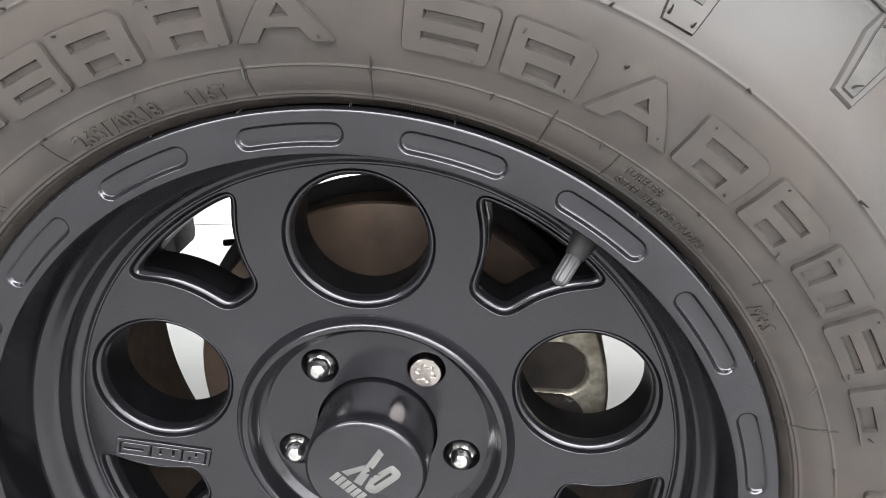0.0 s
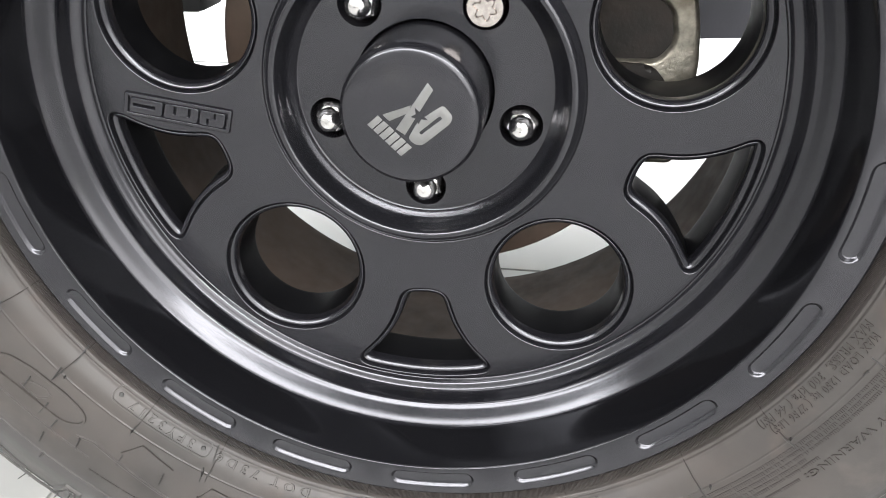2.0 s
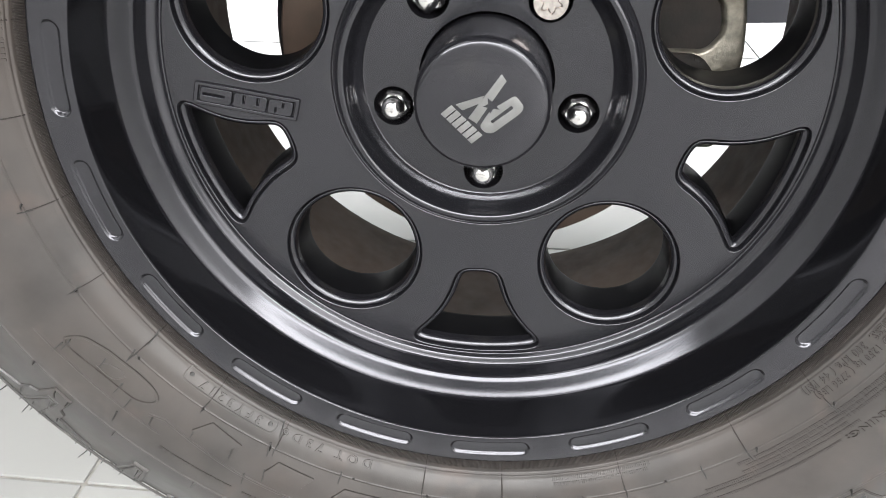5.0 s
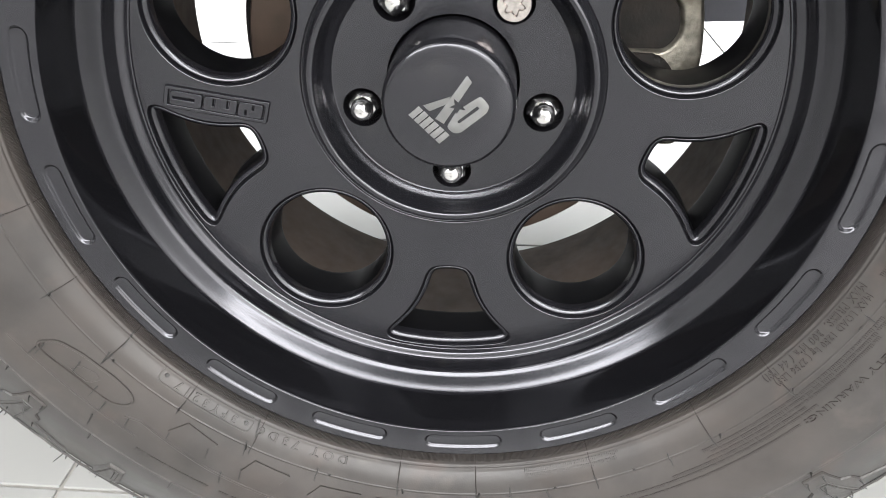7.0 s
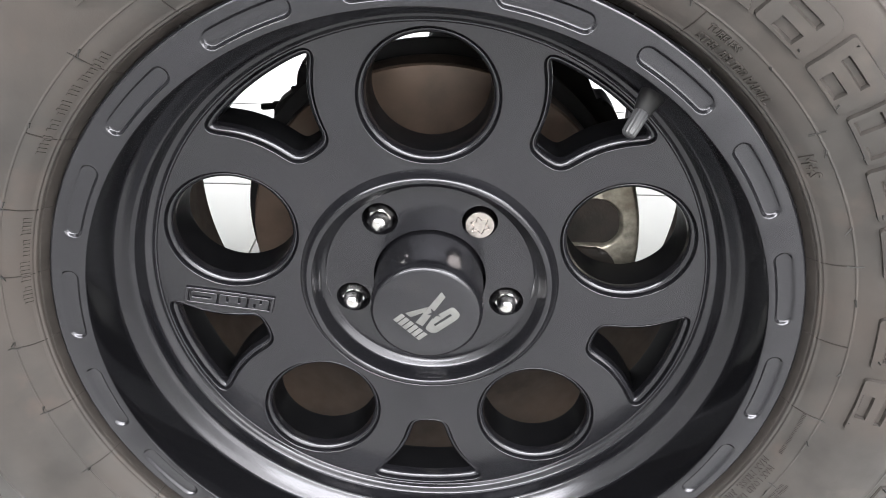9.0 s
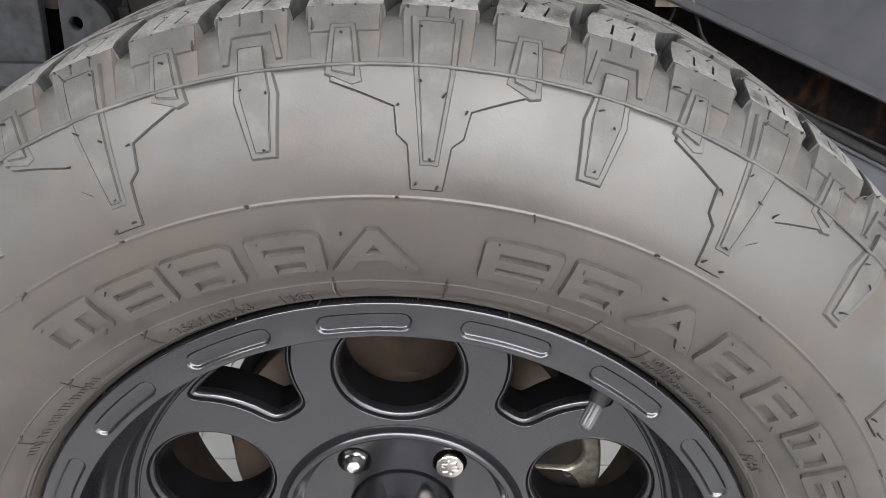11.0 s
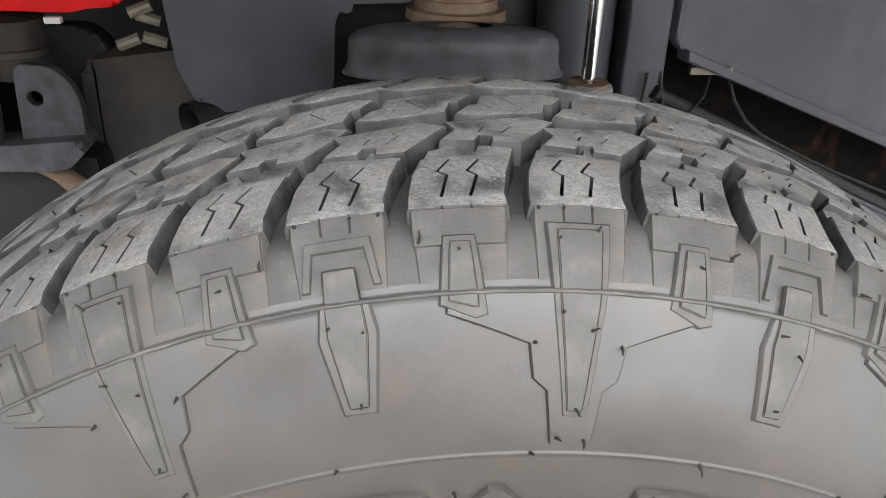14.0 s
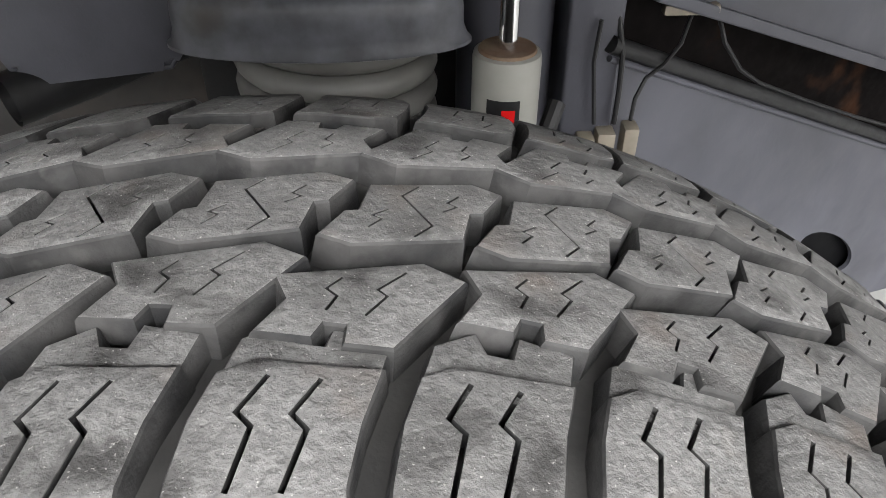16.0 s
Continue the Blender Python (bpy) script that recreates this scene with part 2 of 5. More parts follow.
def fill(loops, spin=0):
    """A flat mesh in (x, y) bounded by the first loop, with the others as holes."""
    bm = bmesh.new()
    edges = []
    for loop in loops:
        vs = [bm.verts.new((x, y, 0)) for x, y in loop]
        edges += [bm.edges.new((vs[i], vs[(i + 1) % len(vs)])) for i in range(len(vs))]
    bmesh.ops.triangle_fill(bm, use_beauty=True, use_dissolve=False, edges=edges)
    ring = lambda lp: abs(sum(lp[i - 1][0] * lp[i][1] - lp[i][0] * lp[i - 1][1] for i in range(len(lp)))) / 2
    want = ring(loops[0]) - sum(ring(lp) for lp in loops[1:])
    got = sum(f.calc_area() for f in bm.faces)
    if abs(got - want) > 0.01 * want and spin < 6:  # a filling that went wrong is tried again, turned a little
        bm.free()
        c, s = math.cos(0.37), math.sin(0.37)
        bm = fill([[(x * c - y * s, x * s + y * c) for x, y in lp] for lp in loops], spin + 1)
        bmesh.ops.rotate(bm, verts=bm.verts, cent=(0, 0, 0), matrix=Matrix.Rotation(-0.37, 3, "Z"))
    return bm


def skirt(bm, steps):
    """Add walls round every open edge: steps of (outwards, height)."""
    bm.normal_update()
    for f in bm.faces:
        if f.normal.z < 0:
            f.normal_flip()
    rim = [e for e in bm.edges if e.is_boundary]
    way = {}
    for e in rim:
        loop = e.link_loops[0]
        a, b = loop.vert, loop.link_loop_next.vert
        d = (b.co - a.co).normalized()
        for v in (a, b):
            way.setdefault(v, []).append(Vector((d.y, -d.x, 0)))
    out = {}
    for v, ds in way.items():
        s = sum(ds, Vector())
        s = s.normalized() if s.length > 1e-6 else ds[0]
        out[v] = s / max(0.5, s.dot(ds[0]))
    prev = {v: v for v in way}
    done_pairs = [(e.link_loops[0].vert, e.link_loops[0].link_loop_next.vert) for e in rim]
    base = {v: v.co.copy() for v in way}
    for o, h in steps:
        cur = {v: bm.verts.new(base[v] + out[v] * o + Vector((0, 0, h))) for v in way}
        for a, b in done_pairs:
            bm.faces.new((prev[b], prev[a], cur[a], cur[b]))
        prev = cur
    return bm


def cut(bm, cell):
    """Cut a flat mesh into cells so that it can be bent."""
    for axis in (0, 1):
        lo, hi = min(v.co[axis] for v in bm.verts), max(v.co[axis] for v in bm.verts)
        k = math.floor(lo / cell) + 1
        while k * cell < hi:
            p, n = Vector((0, 0, 0)), Vector((0, 0, 0))
            p[axis], n[axis] = k * cell, 1
            bmesh.ops.bisect_plane(bm, geom=bm.verts[:] + bm.edges[:] + bm.faces[:], dist=1e-7, plane_co=p, plane_no=n)
            k += 1
    return bm


def bend(bm, f):
    for v in bm.verts:
        v.co = f(*v.co)
    return bm


def polar(r, a, y):
    return Vector((r * math.cos(radians(a)), y, r * math.sin(radians(a))))


def hermite(points):
    xs, ys = np.array([p[0] for p in points]), np.array([p[1] for p in points])
    slope = np.gradient(ys, xs)

    def f(x):
        i = int(np.clip(np.searchsorted(xs, x) - 1, 0, len(xs) - 2))
        h = xs[i + 1] - xs[i]
        t = (x - xs[i]) / h
        return float((2 * t**3 - 3 * t**2 + 1) * ys[i] + (t**3 - 2 * t**2 + t) * h * slope[i]
                     + (3 * t**2 - 2 * t**3) * ys[i + 1] + (t**3 - t**2) * h * slope[i + 1])
    return f


def arc(cx, cy, r, a0, a1, n):
    return [(cx + r * math.cos(radians(a0 + (a1 - a0) * k / n)), cy + r * math.sin(radians(a0 + (a1 - a0) * k / n))) for k in range(n + 1)]


def rounded(outline, r, n=5):
    """Round the corners of a closed outline."""
    out = []
    for i, p in enumerate(outline):
        p, a, b = Vector(p), Vector(outline[i - 1]), Vector(outline[(i + 1) % len(outline)])
        da, db = (a - p), (b - p)
        rr = min(r, da.length * 0.45, db.length * 0.45)
        s, e = p + da.normalized() * rr, p + db.normalized() * rr
        for k in range(n + 1):
            t = k / n
            out.append(tuple(s * (1 - t) ** 2 + p * 2 * t * (1 - t) + e * t * t))
    return out


def offset_loop(loop, d):
    """Move a closed outline inwards (d > 0) along its normals; the outline runs anticlockwise."""
    n = len(loop)
    out = []
    for i in range(n):
        a, p, b = Vector(loop[i - 1]), Vector(loop[i]), Vector(loop[(i + 1) % n])
        t = ((p - a).normalized() + (b - p).normalized()).normalized()
        out.append((p.x - t.y * d, p.y + t.x * d))
    return out


# ---- room ----
floor = thing("floor", "pale grey glazed tile floor of the showroom", "floor", (0, 0, 0), kind="structure")
part("grout_bed", box(bmesh.new(), (-5, -4, -0.1), (5, 6, -0.0025)), M_GROUT, floor)
bm = bmesh.new()
S = 0.495
SX = 0.989
box(bm, (0.002, 0.002, -0.009), (SX - 0.002, S - 0.002, 0.0), 0.0012)
tile_mesh = finish(bm, "tile", M_TILE, 4)

ROOM = [("wall_north", (-5, 6, 0), (5, 6.15, 3.2)), ("wall_south", (-5, -4.15, 0), (5, -4, 3.2)),
        ("wall_west", (-5.15, -4, 0), (-5, 6, 3.2)), ("wall_east", (5, -4, 0), (5.15, 6, 3.2))]
for name, lo, hi in ROOM:
    ob = new(name, finish(box(bmesh.new(), lo, hi), name, M_WALL))
    tagged(ob, "plain white painted showroom wall", "wall", kind="structure")
tagged(new("ceiling", finish(box(bmesh.new(), (-5.15, -4.15, 3.2), (5.15, 6.15, 3.3)), "ceiling", M_CEIL)),
       "plain grey showroom ceiling", "ceiling", kind="structure")

# ---- wheel ----
wheel = thing("alloy_wheel", "satin black alloy wheel with round and tapered windows", "wheel")

# outer lip with stadium pockets, flat face at y = 0
R_LIP, R_LIN = 0.2490, 0.2284
POCKETS = [13.7 + 20 * k for k in range(18)]


def pocket(a0, ri=0.2312, ro=0.2442, half=6.85, n=9):
    rm, w = (ri + ro) / 2, (ro - ri) / 2
    cap = math.degrees(w / rm)
    pts = [(ro, a0 - half + cap + (2 * half - 2 * cap) * k / 10) for k in range(11)]
    out = [(r * math.cos(radians(a)), r * math.sin(radians(a))) for r, a in pts]
    for a, s in ((a0 + half - cap, 1), (a0 - half + cap, -1)):
        c = Vector((rm * math.cos(radians(a)), rm * math.sin(radians(a))))
        er = c.normalized()
        et = Vector((-er.y, er.x)) * s
        semi = [tuple(c + er * w * math.cos(math.pi * k / n) + et * w * math.sin(math.pi * k / n)) for k in range(1, n)]
        if s == 1:
            out += semi
            out += [(ri * math.cos(radians(a0 + half - cap - (2 * half - 2 * cap) * k / 10)),
                     ri * math.sin(radians(a0 + half - cap - (2 * half - 2 * cap) * k / 10))) for k in range(11)]
        else:
            out += semi[::-1]
    return out


circle = lambda r, n=216: [(r * math.cos(2 * math.pi * k / n), r * math.sin(2 * math.pi * k / n)) for k in range(n)]
bm = fill([circle(R_LIP), circle(R_LIN)] + [pocket(a) for a in POCKETS])
bend(bm, lambda x, y, z: Vector((x, 0.0, y)))
lathe(bm, [(R_LIP, 0.0), (0.2497, 0.0002), (0.2503, 0.0006), (0.2508, 0.0013), (0.2511, 0.0024), (0.2512, 0.0048), (0.2500, 0.012)], 216)
lathe(bm, [(R_LIN, 0.0), (0.2279, 0.0002), (0.2275, 0.0006), (0.2272, 0.0014)], 216)
bmesh.ops.remove_doubles(bm, verts=bm.verts, dist=1e-6)
part("lip", bm, M_SATIN, wheel, "satin black outer lip with stadium pockets")
loop = pocket(0.0)
bm = bmesh.new()
depth = [(0.0, 0.0), (0.0003, 0.0001), (0.0006, 0.0003), (0.0014, 0.0012), (0.0020, 0.0019), (0.0025, 0.0022), (0.0032, 0.0023)]
rings = [[bm.verts.new((x, y, z)) for x, z in offset_loop(loop, d)] for d, y in depth]
for a, b in zip(rings, rings[1:]):
    for k in range(len(a)):
        bm.faces.new((a[k], a[(k + 1) % len(a)], b[(k + 1) % len(a)], b[k]))
bm.faces.new(rings[-1])
pocket_mesh = finish(bm, "lip_pocket", M_SATIN, 60)
for a in POCKETS:
    part("lip_pocket", pocket_mesh, M_SATIN, wheel).matrix_local = pose(0, 0, 0, 0, -a, 0)

# dish: gloss band, then a stepped satin ring down to the spoke face
bm = bmesh.new()
lathe(bm, [(0.2272, 0.0014), (0.2268, 0.0040), (0.2262, 0.0120), (0.2255, 0.0230), (0.2248, 0.0330), (0.2247, 0.0352)], 216)
part("dish_band", bm, M_GLOSS, wheel, "gloss black band inside the lip")
bm = bmesh.new()
lathe(bm, [(0.2247, 0.0352), (0.2246, 0.0362), (0.2243, 0.0371), (0.2236, 0.0380), (0.2225, 0.0390), (0.2195, 0.0424), (0.2168, 0.0457), (0.2156, 0.0470), (0.2147, 0.0477), (0.2139, 0.0484), (0.2133, 0.0493),
           (0.2129, 0.0506), (0.2126, 0.0530), (0.2122, 0.0562), (0.2117, 0.0582), (0.2110, 0.0596), (0.2100, 0.0606), (0.2088, 0.0613), (0.2076, 0.0619), (0.2066, 0.0627), (0.2059, 0.0637), (0.2053, 0.0649), (0.2048, 0.0655),
           (0.2042, 0.0656), (0.2038, 0.0653), (0.2034, 0.06511)], 216)
part("dish_step", bm, M_SATIN, wheel, sharp=50)

# spoke face
def face_y(r):
    return 0.0705 - (r - 0.14) * 0.085


HOLES, HOLE_C, HOLE_R = [90 + 72 * k for k in range(5)], 0.1520, 0.0490
NUTS = [54 + 72 * k for k in range(5)]


def window_outline():
    """Tapered window about angle 0, as (x, z), anticlockwise."""
    pts = []
    ao, ai, ro, ri = 14.0, 6.0, 0.1985, 0.1372
    q = lambda r, a: Vector((r * math.cos(radians(a)), r * math.sin(radians(a))))
    c1, c2 = q(HOLE_C, 36), q(HOLE_C, -36)
    pts += [q(ri, -ai)]
    a, b = q(ri, -ai), q(ro, -ao)
    side = []
    for k in range(1, 9):
        p = a.lerp(b, k / 9)
        rad = (a - c2).length + ((b - c2).length - (a - c2).length) * k / 9
        side.append(c2 + (p - c2).normalized() * rad)
    pts += side
    pts += [q(ro + 0.0012 * math.cos(math.pi * k / 16), -ao + 2 * ao * k / 8) for k in range(9)]
    pts += [Vector((p.x, -p.y)) for p in side[::-1]]
    pts += [q(ri, ai), q(ri - 0.0016, 0)]
    return pts


def smooth_corners(pts, soft, n=144):
    """Even points along a closed outline, with its corners softened over a length."""
    p = np.array([tuple(q) for q in pts])
    q = np.vstack([p, p[:1]])
    s = np.concatenate([[0], np.cumsum(np.hypot(*np.diff(q, axis=0).T))])
    even = np.linspace(0, s[-1], n, endpoint=False)
    loop = np.stack([np.interp(even, s, q[:, 0]), np.interp(even, s, q[:, 1])], 1)
    step = s[-1] / n
    k = np.arange(-12, 13)
    w = np.exp(-0.5 * (k * step / soft) ** 2)
    w /= w.sum()
    out = sum(wi * np.roll(loop, -ki, axis=0) for wi, ki in zip(w, k))
    return [tuple(map(float, v)) for v in out]


WIN = offset_loop(smooth_corners(window_outline(), 0.0062), -0.0034)
turn = lambda pts, a: [(x * math.cos(radians(a)) - y * math.sin(radians(a)), x * math.sin(radians(a)) + y * math.cos(radians(a))) for x, y in pts]
hole = [(HOLE_C + HOLE_R * math.cos(2 * math.pi * k / 72), HOLE_R * math.sin(2 * math.pi * k / 72)) for k in range(72)]
bm = fill([circle(0.2034), circle(0.0994, 144)] + [turn(hole, a) for a in HOLES] + [turn(WIN, a) for a in NUTS])
cut(bm, 0.02)
bend(bm, lambda x, y, z: Vector((x, face_y(math.hypot(x, y)), y)))
part("spoke_face", bm, M_SATIN, wheel, "satin black spoke face", 60)


def frame_loft(loop, steps, a, name):
    b = bmesh.new()
    rings = []
    for d, y in steps:
        rings.append([b.verts.new((x, face_y(math.hypot(x, z)) + y, z)) for x, z in offset_loop(loop, d)])
    # the deep inner walls get the shade black instead of satin paint
    for p, q in zip(rings, rings[1:]):
        for k in range(len(p)):
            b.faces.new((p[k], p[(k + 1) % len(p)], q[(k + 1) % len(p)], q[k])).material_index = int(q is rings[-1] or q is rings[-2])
    return finish(b, name, (M_SATIN, M_SHADE), 50)


BEAD = [(0, 0), (0.0003, 0.0001), (0.0006, 0.0004), (0.0008, 0.0009), (0.0009, 0.0032), (0.0011, 0.0038), (0.0015, 0.0040), (0.0018, 0.0036), (0.0020, 0.0028), (0.0023, 0.0023), (0.0027, 0.0021),
        (0.0031, 0.0022), (0.0039, 0.0028), (0.0047, 0.0034), (0.0052, 0.0040), (0.0056, 0.0050), (0.0059, 0.0068), (0.0062, 0.010), (0.0072, 0.036), (0.0068, 0.0385)]
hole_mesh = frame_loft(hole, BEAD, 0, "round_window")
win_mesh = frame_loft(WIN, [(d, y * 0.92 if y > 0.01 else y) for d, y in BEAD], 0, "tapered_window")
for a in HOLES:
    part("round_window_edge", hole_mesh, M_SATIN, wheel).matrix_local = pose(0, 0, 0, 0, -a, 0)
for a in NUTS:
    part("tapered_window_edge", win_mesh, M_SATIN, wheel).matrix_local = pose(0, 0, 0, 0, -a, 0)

# hub dish with five nut holes
PAD_Y, NUT_PCD, NUT_HOLE = 0.0865, 0.0635, 0.0135
bm = fill([circle(0.0795, 144), circle(0.0437, 96)] + [[(NUT_PCD * math.cos(radians(a)) + NUT_HOLE * math.cos(2 * math.pi * k / 36),
           NUT_PCD * math.sin(radians(a)) + NUT_HOLE * math.sin(2 * math.pi * k / 36)) for k in range(36)] for a in NUTS])
bend(bm, lambda x, y, z: Vector((x, PAD_Y, y)))
lathe(bm, [(0.0795, PAD_Y), (0.0802, 0.0863), (0.0808, 0.0857), (0.0824, 0.0846), (0.0842, 0.0833), (0.0858, 0.0820), (0.0866, 0.0806), (0.0871, 0.0780), (0.0876, 0.0738), (0.0884, 0.0708), (0.0898, 0.0690),
           (0.0916, 0.0685), (0.0934, 0.0691), (0.0950, 0.0707), (0.0961, 0.0727), (0.0968, 0.0746), (0.0973, 0.0752), (0.0978, 0.0751), (0.0983, 0.0745), (0.0988, 0.07405), (0.0994, 0.0740)], 144)
lathe(bm, [(0.0437, PAD_Y), (0.0435, PAD_Y + 0.0004), (0.0433, PAD_Y + 0.010), (0.0410, PAD_Y + 0.011)], 96)
part("hub_dish", bm, M_SATIN, wheel, "satin black recessed hub pad", 60)
bm = bmesh.new()
lathe(bm, [(NUT_HOLE, PAD_Y), (NUT_HOLE - 0.0005, PAD_Y + 0.0012), (NUT_HOLE - 0.0007, PAD_Y + 0.018), (0.006, PAD_Y + 0.021), (0.0005, PAD_Y + 0.021)], 36)
bmesh.ops.translate(bm, verts=bm.verts, vec=(NUT_PCD, 0, 0))
seat_mesh = finish(bm, "nut_seat", M_SATIN)
for a in NUTS:
    part("nut_seat", seat_mesh, M_SATIN, wheel).matrix_local = pose(0, 0, 0, 0, -a, 0)

# nuts: hexagon with an acorn dome; one locking nut with a star groove
bm = bmesh.new()
hexa = [[bm.verts.new((r * math.cos(radians(60 * k)), y, r * math.sin(radians(60 * k)))) for k in range(6)]
        for r, y in ((0.0114, 0.020), (0.0114, 0.0042), (0.0109, 0.0030), (0.0088, 0.0008))]
for a, b in zip(hexa, hexa[1:]):
    for k in range(6):
        bm.faces.new((a[k], a[(k + 1) % 6], b[(k + 1) % 6], b[k]))
bm.faces.new(hexa[-1])
rings = lathe(bm, [(0.0076, 0.0010), (0.0077, 0.0000), (0.0076, -0.0022), (0.0073, -0.0042), (0.0067, -0.0060), (0.0057, -0.0075), (0.0043, -0.0087), (0.0024, -0.0094), (0.0004, -0.0096)], 32)
nut_mesh = finish(bm, "lug_nut", M_NUT, 25)
star = [((0.0062 + 0.0013 * math.cos(6 * t)) * math.cos(t), (0.0062 + 0.0013 * math.cos(6 * t)) * math.sin(t)) for t in [2 * math.pi * k / 72 for k in range(72)]]
star_in = [((0.0050 + 0.0013 * math.cos(6 * t)) * math.cos(t), (0.0050 + 0.0013 * math.cos(6 * t)) * math.sin(t)) for t in [2 * math.pi * k / 72 for k in range(72)]]
bm = fill([circle(0.0104, 48), star])
inner = fill([star_in])
tmp = bpy.data.meshes.new("tmp")
inner.to_mesh(tmp)
inner.free()
bm.from_mesh(tmp)
bpy.data.meshes.remove(tmp)
skirt(bm, [(0.0004, -0.0004), (0.0005, -0.0025)])
for v in bm.verts:
    if v.co.z < -0.001 and v.co.xy.length > 0.0105:
        v.co.z = -0.024
bend(bm, lambda x, y, z: Vector((x, -0.0040 - z, y)))
lathe(bm, [(0.0082, -0.002), (0.0004, -0.002)], 24)
lock_mesh = finish(bm, "lug_nut", M_LOCK, 25)
for a in NUTS:
    ob = part("lug_nut", lock_mesh if a == 54 else nut_mesh, M_CHROME, wheel, "chrome locking nut with a star groove" if a == 54 else "chrome acorn lug nut")
    ob.matrix_local = pose(NUT_PCD * math.cos(radians(a)), PAD_Y - 0.0015, NUT_PCD * math.sin(radians(a)), 0, 17 * a, 0)

# centre cap
bm = bmesh.new()
rings = lathe(bm, [(0.0416, 0.0985), (0.0416, 0.050), (0.0412, 0.0438), (0.0402, 0.0405), (0.0385, 0.0388), (0.0365, 0.0381), (0.020, 0.0379), (0.001, 0.0378)], 96)
disc_cap(bm, rings[-1])
cap = part("centre_cap", bm, M_SATIN, wheel, "satin black push-through centre cap", 40)

# barrel and back flange
bm = bmesh.new()
lathe(bm, [(0.2500, 0.012), (0.2440, 0.016), (0.2330, 0.022), (0.2310, 0.044), (0.2200, 0.058), (0.2180, 0.080), (0.226, 0.120), (0.228, 0.225), (0.246, 0.234), (0.2500, 0.246),
           (0.2470, 0.249), (0.236, 0.247), (0.2245, 0.236), (0.2225, 0.225), (0.2205, 0.122), (0.2080, 0.095), (0.2045, 0.088), (0.2036, 0.0655)], 180)
part("barrel", bm, M_BACK, wheel, "dusty black inner barrel")
# ---- tyre ----
tyre = thing("tyre", "brown-bloomed all-terrain tyre with chunky tread on a showroom floor", "tyre")
SIDE = [(0.2508, 0.0090), (0.2545, 0.0026), (0.2580, -0.0034), (0.2640, -0.0096), (0.275, -0.0160), (0.288, -0.0225), (0.300, -0.0262), (0.312, -0.0280), (0.325, -0.0283),
        (0.337, -0.0266), (0.350, -0.0225), (0.362, -0.0176), (0.374, -0.0122), (0.3875, -0.0045), (0.397, 0.0035), (0.4045, 0.0105), (0.4105, 0.0170)]
side_y = hermite(SIDE)
Y_MID = 0.1180


def side_point(a, r, h):
    dy = (side_y(r + 0.001) - side_y(r - 0.001)) / 0.002
    k = math.hypot(1, dy)
    rr = r + h * dy / k
    return polar(rr, a, side_y(r) - h / k)


# rubber shell: bead, sidewall with its fine moulded lines, shoulder, groove floor and the far side
prof = []
r = 0.2512
LINES = {0.2740: (0.0004, 0.0005), 0.3277: (0.0006, 0.0006), 0.3857: (0.0009, 0.0008), 0.2576: (0.0005, 0.0007), 0.2592: (0.0004, 0.0004)}
rs = sorted(set([round(0.2512 + 0.002 * k, 4) for k in range(70)] + [round(c + d * w, 5) for c, (w, h) in LINES.items() for d in (-1.6, -0.8, 0, 0.8, 1.6)]))
for r in rs:
    if r > 0.3895:
        continue
    h = sum(hh * max(0, min(1, 1.6 - abs(r - c) / w)) for c, (w, hh) in LINES.items())
    p = side_point(0, r, h)
    prof.append((p.x, p.y))
WEB = [(0.3890, -0.0030), (0.3935, 0.0012), (0.3963, 0.0039), (0.3998, 0.0073), (0.4020, 0.0098), (0.4032, 0.0120), (0.4039, 0.0148), (0.4042, 0.0190)]
FAR_SHOULDER = [(0.3790, -0.0070), (0.3815, 0.0010), (0.3840, 0.0070), (0.3870, 0.0150), (0.3910, 0.0240), (0.3955, 0.034)]
SHOULDER = [(0.4042, 0.0190), (0.4045, 0.0240), (0.4050, 0.034)]
BASE = [(0.4055, 0.055), (0.4062, 0.085), (0.4064, Y_MID), (0.4062, 2 * Y_MID - 0.085), (0.4015, 2 * Y_MID - 0.055)]
far = [(r, 2 * Y_MID - y) for r, y in prof[::-1] if r < 0.379]
bm = bmesh.new()
lathe(bm, prof, 360)
part("sidewall", bm, M_RUBBER, tyre, "browned rubber sidewall", 50)
bm = bmesh.new()  # fine radial ribs beside the rim
RIBS = 1900
rings = [[bm.verts.new(side_point(360 * k / (2 * RIBS), r, h if k % 2 else -0.0002)) for k in range(2 * RIBS)] for r, h in ((0.2522, 0.0001), (0.2527, 0.0007), (0.2560, 0.0007), (0.2567, 0.0001))]
for p, q in zip(rings, rings[1:]):
    for k in range(2 * RIBS):
        bm.faces.new((p[k], p[(k + 1) % (2 * RIBS)], q[(k + 1) % (2 * RIBS)], q[k]))
part("bead_ribs", bm, M_BEAD, tyre, "fine radial ribs beside the rim", 10, kind="stuff")
bm = bmesh.new()
lathe(bm, SHOULDER + BASE + [(r, 2 * Y_MID - y) for r, y in FAR_SHOULDER[::-1]] + far[:1], 360)
shoulder_bm = bmesh.new()
lathe(shoulder_bm, prof[-1:] + WEB, 360)
part("shoulder_web", shoulder_bm, M_SHOULDER, tyre)
part("tread_base", bm, M_GROOVE, tyre, "dark groove floor of the tread")
bm = bmesh.new()
lathe(bm, far, 180)
part("sidewall", bm, M_RUBBER, tyre)

crown = hermite([(0.010, 0.4085), (0.0170, 0.4105), (0.035, 0.4138), (0.060, 0.4160), (0.085, 0.4172), (Y_MID, 0.4176), (0.147, 0.4172), (0.170, 0.4142), (0.182, 0.4110),
                 (0.196, 0.4070), (0.214, 0.4010), (0.224, 0.3970)])
RT = 0.4165


